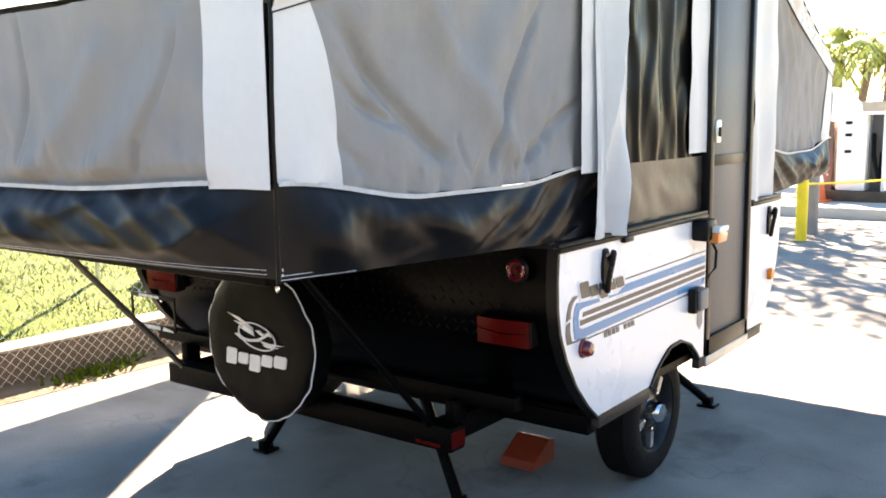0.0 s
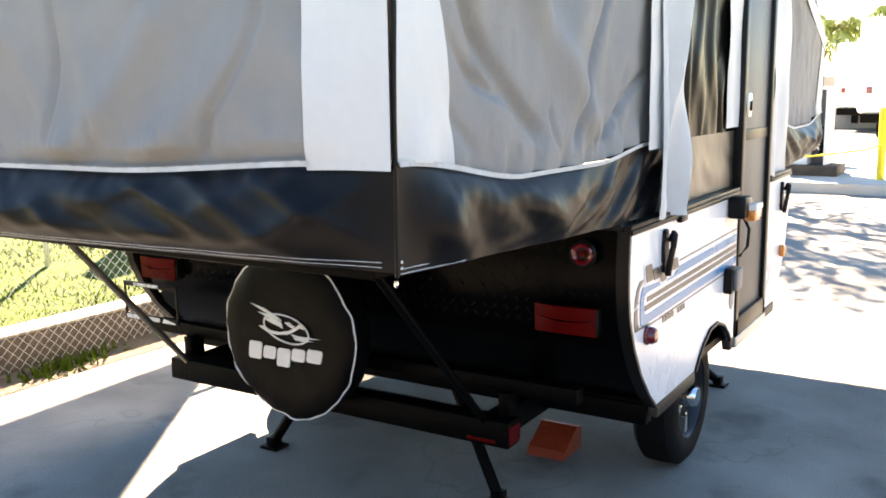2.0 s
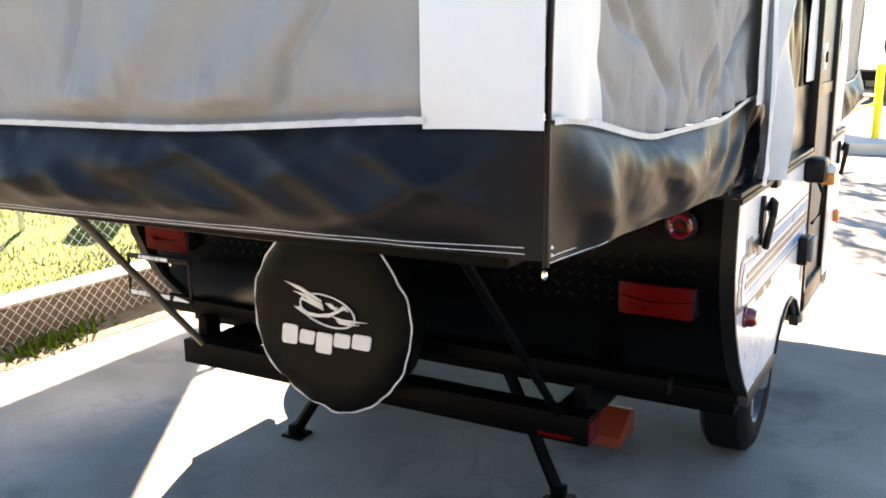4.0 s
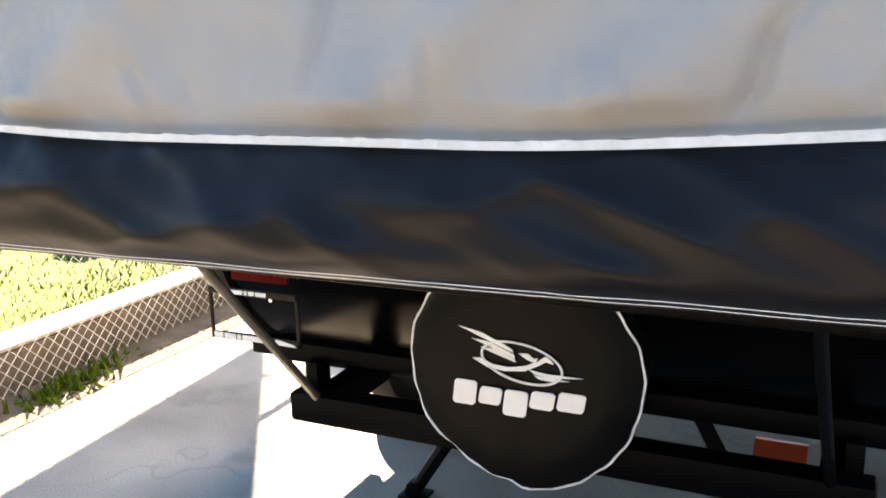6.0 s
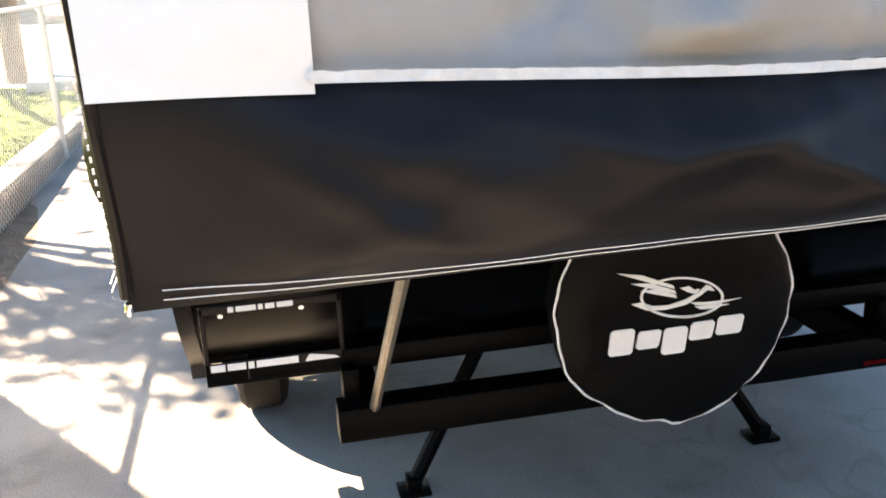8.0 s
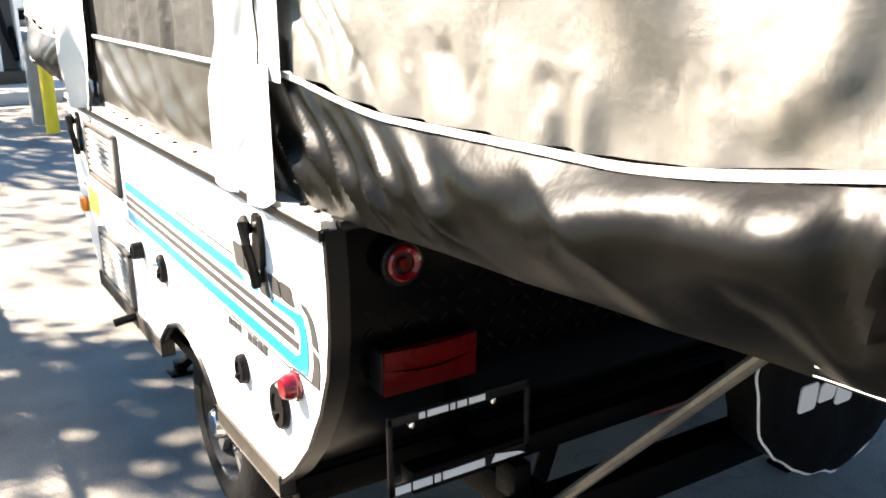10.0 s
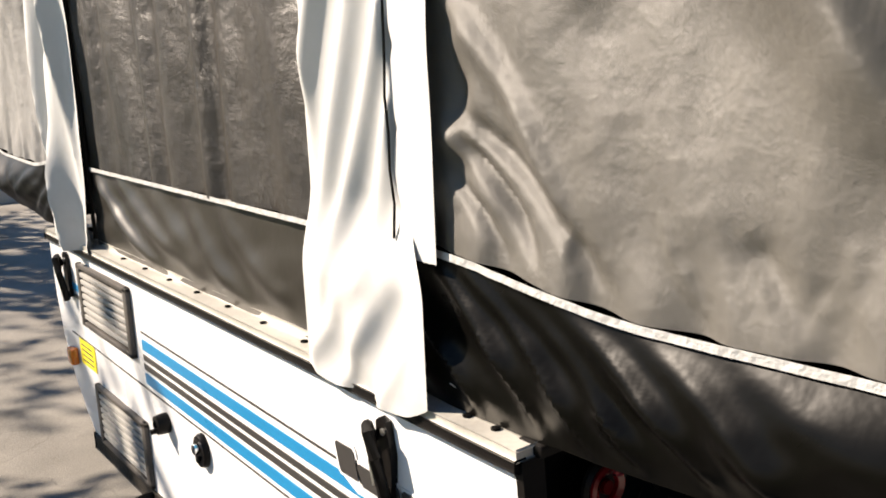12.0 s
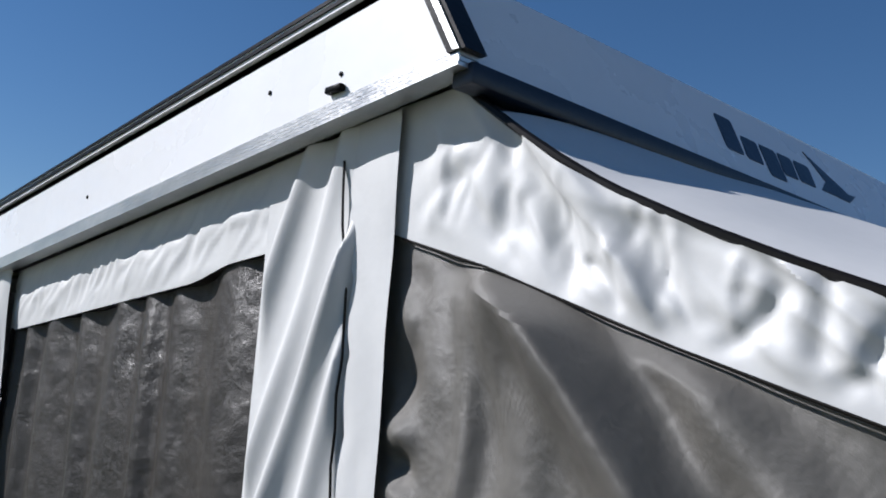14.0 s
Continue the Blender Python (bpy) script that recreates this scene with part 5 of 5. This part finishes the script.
for k in range(int((9 + FH) / p)):
    y = -2.2 + k * p
    for dr in (1, -1):
        ya, yb = (y, y - FH) if dr > 0 else (y - FH, y)
        tube(bm, [(FX + 0.002 * dr, ya, 0.03), (FX + 0.002 * dr, yb, FH)], 0.0018, 3)
part("wire_mesh", bm, WIRE, fence, "diamond wire mesh", smooth=False)
for y in (-2.6, 0.2 + 2.9, 5.8):
    bm = bmesh.new()
    lathe(bm, [(0.024, 0), (0.024, FH + 0.05), (0.0, FH + 0.07)], 12, pose(FX - 0.03, y, 0))
    part("fence_post", bm, WIRE, fence)
bm = bmesh.new()
tube(bm, [(FX - 0.03, -3, FH), (FX - 0.03, 8, FH)], 0.018, 8)
part("top_rail", bm, WIRE, fence)
bm = bmesh.new()
box(bm, -5.3, -5.05, 3.5, 3.75, 0.15, 2.2, 0.02)
tagged(part("wooden_post", bm, BARK), "thick brown post standing in the grass", "post")
bm = bmesh.new()
sheet(bm, 4, 20, lambda u, v: (lerp(-7.2, -16, u), lerp(-8, 30, v), 0.235))
tagged(part("pavement", bm, CONCRETE), "bright concrete drive beyond the grass", "pavement", kind="structure")

# ---- unseen low walls, added to close the lot and block low sky light ----
BLOCKER_DARK = mat("sky_blocker_dark", (0.03, 0.03, 0.028), 0.9, var=0.4, scale=0.8, bump=0.3, bscale=20)
for name, x0, x1, y0, y1 in (("sky_blocker_south", -14, 7, -5.1, -4.9), ("sky_blocker_east", 6.8, 7, -4.896, 9.0)):
    bm = bmesh.new()
    box(bm, x0, x1, y0, y1, 0, 1.9, 0.02)
    tagged(part(name, bm, BLOCKER_DARK), "plain dark wall out of view, added to block low sky light", "wall", kind="structure")

# ---- filling station island ----
island = tagged(new("island"), "raised concrete filling island", "kerb", kind="structure")
bm = bmesh.new()
box(bm, -3.5, 9.0, 9.6, 16.0, 0.05, 0.31, 0.02)
part("slab", bm, CONCRETE, island)
bollard = tagged(new("bollard"), "yellow painted steel bollard with a white cap", "bollard")
bm = bmesh.new()
lathe(bm, [(0.06, 0), (0.06, 0.70)], 20, pose(-0.31, 7.7, 0.11))
part("pipe", bm, YELLOW, bollard)
bm = bmesh.new()
lathe(bm, [(0.063, 0.68), (0.063, 0.72), (0.04, 0.75), (0, 0.76)], 20, pose(-0.31, 7.7, 0.11))
part("cap", bm, TANK_WHITE, bollard)
bm = bmesh.new()
lathe(bm, [(0.07, 0), (0.07, 0.80), (0, 0.82)], 16, pose(-0.34, 8.21, 0.11))
tagged(part("bollard", bm, mat("post_grey", (0.2, 0.2, 0.2), 0.6)), "grey steel bollard beside the yellow one", "bollard")


def cone(x, y, z):
    c = tagged(new("traffic_cone"), "orange traffic cone with a white band", "traffic cone", group="cones on the island")
    bm = bmesh.new()
    lathe(bm, [(0.13, 0.03), (0.03, 0.62), (0, 0.63)], 18, pose(x, y, z))
    part("body", bm, ORANGE, c)
    bm = bmesh.new()
    box(bm, x - 0.17, x + 0.17, y - 0.17, y + 0.17, z, z + 0.03, 0.01)
    part("foot", bm, ORANGE, c)
    bm = bmesh.new()
    lathe(bm, [(0.097, 0.24), (0.074, 0.38)], 18, pose(x, y, z))
    part("band", bm, TANK_WHITE, c)


cone(-0.85, 10.3, 0.31)
cone(-1.15, 10.9, 0.31)
# dispenser cabinet
disp = tagged(new("fuel_dispenser"), "white propane dispenser cabinet with an open dark side and hose", "dispenser")
bm = bmesh.new()
dx, dy, dz = -0.52, 10.6, 0.45
box(bm, dx - 0.16, dx + 0.20, dy, dy + 0.5, dz, dz + 1.0, 0.01)
part("cabinet", bm, TANK_WHITE, disp)
bm = bmesh.new()
box(bm, dx - 0.18, dx + 0.46, dy - 0.02, dy + 0.52, dz + 1.0, dz + 1.04, 0.008)
part("hood", bm, TANK_WHITE, disp)
bm = bmesh.new()
box(bm, dx + 0.40, dx + 0.44, dy, dy + 0.5, dz, dz + 1.0, 0.005)
part("side", bm, TANK_WHITE, disp)
bm = bmesh.new()
box(bm, dx + 0.20, dx + 0.40, dy + 0.30, dy + 0.34, dz, dz + 1.0)
part("recess", bm, mat("recess_grey", (0.14, 0.14, 0.14), 0.7), disp)
bm = bmesh.new()
tube(bm, [(dx + 0.25, dy + 0.2, dz + 0.75), (dx + 0.28, dy + 0.1, dz + 0.45), (dx + 0.36, dy + 0.05, dz + 0.15), (dx + 0.37, dy + 0.1, dz + 0.12), (dx + 0.36, dy + 0.2, dz + 0.5)], 0.03, 8)
part("hose", bm, RUBBER, disp)
for zz in (0.88, 0.72, 0.5):
    bm = bmesh.new()
    box(bm, dx - 0.06, dx + 0.02, dy - 0.03, dy + 0.005, dz + zz, dz + zz + 0.04, 0.006)
    part("knob", bm, TRIM_BLACK, disp)
bm = bmesh.new()
box(bm, dx - 0.36, dx - 0.22, dy + 0.05, dy + 0.35, dz - 0.1, dz + 0.92, 0.01)
part("column", bm, mat("column_brown", (0.14, 0.08, 0.06), 0.7), disp)
bm = bmesh.new()
box(bm, dx - 0.40, dx + 0.60, dy - 0.12, dy + 0.62, 0.31, 0.45, 0.01)
tagged(part("wooden_platform", bm, WOOD), "low brown wooden platform under the dispenser", "platform")
bm = bmesh.new()
box(bm, -1.12, -1.02, 10.85, 10.95, 0.31, 1.20, 0.01)
box(bm, -1.19, -0.95, 10.8, 11.0, 0.80, 1.10, 0.02)
tagged(part("red_meter_post", bm, RED_PAINT), "red meter post beside the dispenser", "meter")
bm = bmesh.new()
tube(bm, [(-0.31, 7.76, 0.72), (0.1, 8.7, 0.70), (0.5, 9.6, 0.72), (0.62, 10.25, 0.76)], 0.012, 6)
tagged(part("yellow_rope", bm, YELLOW), "yellow rope strung between the bollards", "rope")
bm = bmesh.new()
lathe(bm, [(0.05, 0), (0.05, 0.9), (0, 0.92)], 14, pose(0.62, 10.3, 0.31))
tagged(part("bollard", bm, YELLOW), "slim yellow post on the island", "bollard")
tank = tagged(new("gas_tank"), "large white horizontal gas tank on legs", "gas tank")
bm = bmesh.new()
lathe(bm, [(0, -1.6), (0.25, -1.55), (0.42, -1.4), (0.48, -1.15), (0.48, 1.15), (0.42, 1.4), (0.25, 1.55), (0, 1.6)], 32, pose(-2.55, 13.2, 1.42, 0, 90))
part("vessel", bm, TANK_WHITE, tank)
for x in (-3.4, -1.7):
    bm = bmesh.new()
    box(bm, x - 0.06, x + 0.06, 12.9, 13.5, 0.31, 0.95, 0.01)
    part("leg", bm, STEEL_BLACK, tank)


def far_trailer(x, y, w, h, ln):
    t = tagged(new("travel_trailer"), "white travel trailer with a spare wheel on its rear wall", "travel trailer", group="parked trailers")
    bm = bmesh.new()
    box(bm, x - w / 2, x + w / 2, y, y + ln, 0.7, h, 0.10)
    part("body", bm, TANK_WHITE, t)
    bm = bmesh.new()
    box(bm, x - w / 2 + 0.1, x + w / 2 - 0.1, y - 0.1, y + ln, 0.5, 0.7, 0.02)
    part("chassis", bm, STEEL_BLACK, t)
    mm = pose(x + 0.1, y - 0.02, 1.25, 90)
    bm = bmesh.new()
    lathe(bm, [(0.2, 0.12), (0.22, 0.18), (0.33, 0.18), (0.36, 0.12), (0.36, 0.0)], 30, mm)
    sp = part("spare_wheel", bm, RUBBER, t)
    bm = bmesh.new()
    lathe(bm, [(0.22, 0.1), (0.1, 0.14), (0, 0.14)], 24, mm)
    part("rim", bm, ALU, sp)
    for s in (-1, 1):
        bm = bmesh.new()
        lathe(bm, [(0.2, -0.12), (0.36, -0.1), (0.37, 0.1), (0.2, 0.12)], 24, pose(x + s * (w / 2 - 0.2), y + ln * 0.55, 0.37, 0, 90))
        part("wheel", bm, RUBBER, t)
        bm = bmesh.new()
        box(bm, x + s * (w / 2 - 0.25) - 0.06, x + s * (w / 2 - 0.25) + 0.06, y - 0.03, y + 0.02, 1.15, 1.30, 0.01)
        part("lamp", bm, RED, t)
    bm = bmesh.new()
    prism(bm, [(x - 0.4, y - 0.012, 1.55), (x + 0.9, y - 0.012, 1.40), (x + 0.9, y - 0.012, 1.45)], (0, 0.01, 0))
    part("stripe", bm, GREY_STRIPE, t, smooth=False)
    bm = bmesh.new()
    box(bm, x - 0.05, x + 0.55, y - 0.012, y - 0.002, 2.05, 2.2)
    part("mark", bm, GREY_STRIPE, t, smooth=False)
    return t


for row in (far_trailer(0.2, 20.0, 2.4, 2.8, 6.0), far_trailer(-1.35, 27.0, 2.4, 2.6, 6.0)):
    row.location.z = ground_z(20)
bm = bmesh.new()
box(bm, -14, 4, 30, 30.2, 0, 1.9)
tagged(part("backdrop_wall", bm, mat("fence_grey", (0.24, 0.23, 0.21), 0.8)), "pale far boundary fence", "fence", kind="structure")


def palm(x, y, h, seed, r=1.8):
    random.seed(seed)
    t = tagged(new("palm_tree"), "palm tree with drooping yellow-green fronds", "palm tree", group="palms behind the lot")
    bm = bmesh.new()
    tube(bm, [(x + 0.15 * math.sin(k * 0.5 + seed), y, h * k / 8) for k in range(9)], 0.16, 10)
    part("trunk", bm, BARK, t)
    bm = bmesh.new()
    top = Vector((x + 0.15 * math.sin(4 + seed), y, h))
    for k in range(26):
        a, el = random.random() * 6.28, random.uniform(-0.5, 1.2)
        d = Vector((math.cos(a) * math.cos(el), math.sin(a) * math.cos(el), math.sin(el)))
        side = Vector((-math.sin(a), math.cos(a), 0))
        prev = top
        for j in range(1, 9):
            q = j / 8
            c = top + d * r * q + Vector((0, 0, -0.9 * r * q * q * 0.7))
            for sg in (-1, 1):
                tip = c + sg * side * (0.42 * math.sin(math.pi * (0.15 + 0.8 * q))) + Vector((0, 0, -0.22 - 0.1 * random.random()))
                bm.faces.new([bm.verts.new(prev), bm.verts.new(c), bm.verts.new(tip)])
            prev = c
    part("crown", bm, mat("frond", (0.30, 0.33, 0.08), 0.6, var=0.4, scale=2), t, smooth=False)


for k, (x, y, h) in enumerate(((-6.7, 33.0, 3.7), (-5.4, 33.6, 4.0), (-4.5, 32.6, 3.7), (-3.3, 32.5, 3.6), (-1.5, 33, 3.9), (0.3, 32, 3.3), (-6.5, 35, 4.4), (2.6, 36, 4.0), (-10, 34, 4.2))):
    palm(x, y, h, k + 3, 1.3)


def shade_tree(x, y, h, r, seed, n):
    random.seed(seed)
    t = tagged(new("tree"), "broad leafy tree out of view, set to throw shade on the lot", "tree")
    bm = bmesh.new()
    tube(bm, [(x, y, 0), (x + 0.05, y, h * 0.3), (x - 0.1, y + 0.1, h * 0.6), (x, y, h * 0.9)], 0.14, 10)
    for k in range(7):
        a = k * 0.9
        tube(bm, [(x, y, h * 0.45 + 0.1 * k), (x + r * 0.4 * math.cos(a), y + r * 0.4 * math.sin(a), h * 0.7), (x + r * 0.8 * math.cos(a), y + r * 0.8 * math.sin(a), h * 0.9)], 0.04, 6)
    part("trunk", bm, BARK, t)
    vs, fs = [], []
    for k in range(n):
        c = Vector((random.gauss(0, 1), random.gauss(0, 1), random.gauss(0, 0.7))) * r * 0.5
        for j in range(22):
            p_ = Vector((x, y, h)) + c + Vector((random.gauss(0, 1), random.gauss(0, 1), random.gauss(0, 1))) * 0.18
            d1 = Vector((random.uniform(-1, 1), random.uniform(-1, 1), random.uniform(-1, 1))).normalized() * 0.09
            d2 = Vector((random.uniform(-1, 1), random.uniform(-1, 1), random.uniform(-1, 1))).normalized() * 0.05
            i = len(vs)
            vs += [p_ - d1, p_ + d2, p_ + d1, p_ - d2]
            fs.append((i, i + 1, i + 2, i + 3))
    me = bpy.data.meshes.new("crown")
    me.from_pydata(vs, [], fs)
    me.materials.append(LEAF)
    new("crown", me).parent = t


# Small unseen tree, added in place of an unknown caster to shade the near ground
shade_tree(-5.15, 6.3, 4.6, 0.6, 5, 55)
# Unseen sail, added up-sun so its triangular shadow lands left of the camper
sail = tagged(new("unseen_shadow_sail"), "grey triangular sail on thin posts, added out of view to cast a shadow", "shade sail")
off = Vector((-SUN_DIR.x, -SUN_DIR.y, 0)).normalized() * 2.8 / math.tan(SUN_EL)
corners = [Vector((-1.90, 1.37, 2.8)) - off, Vector((-1.74, -0.9, 2.8)) - off, Vector((-0.33, -0.9, 2.8)) - off]
bm = bmesh.new()
prism(bm, corners, (0, 0, 0.01))
part("cloth", bm, CANVAS_GREY, sail, smooth=False)
for c in corners[:2]:
    bm = bmesh.new()
    lathe(bm, [(0.022, 0), (0.022, 2.85), (0, 2.86)], 10, pose(c.x - 0.03, c.y, 0))
    part("post", bm, ALU, sail)
shade_tree(-6.2, 12.5, 5.5, 2.2, 8, 150)
shade_tree(-3.9, 10.9, 5.6, 1.7, 21, 80)
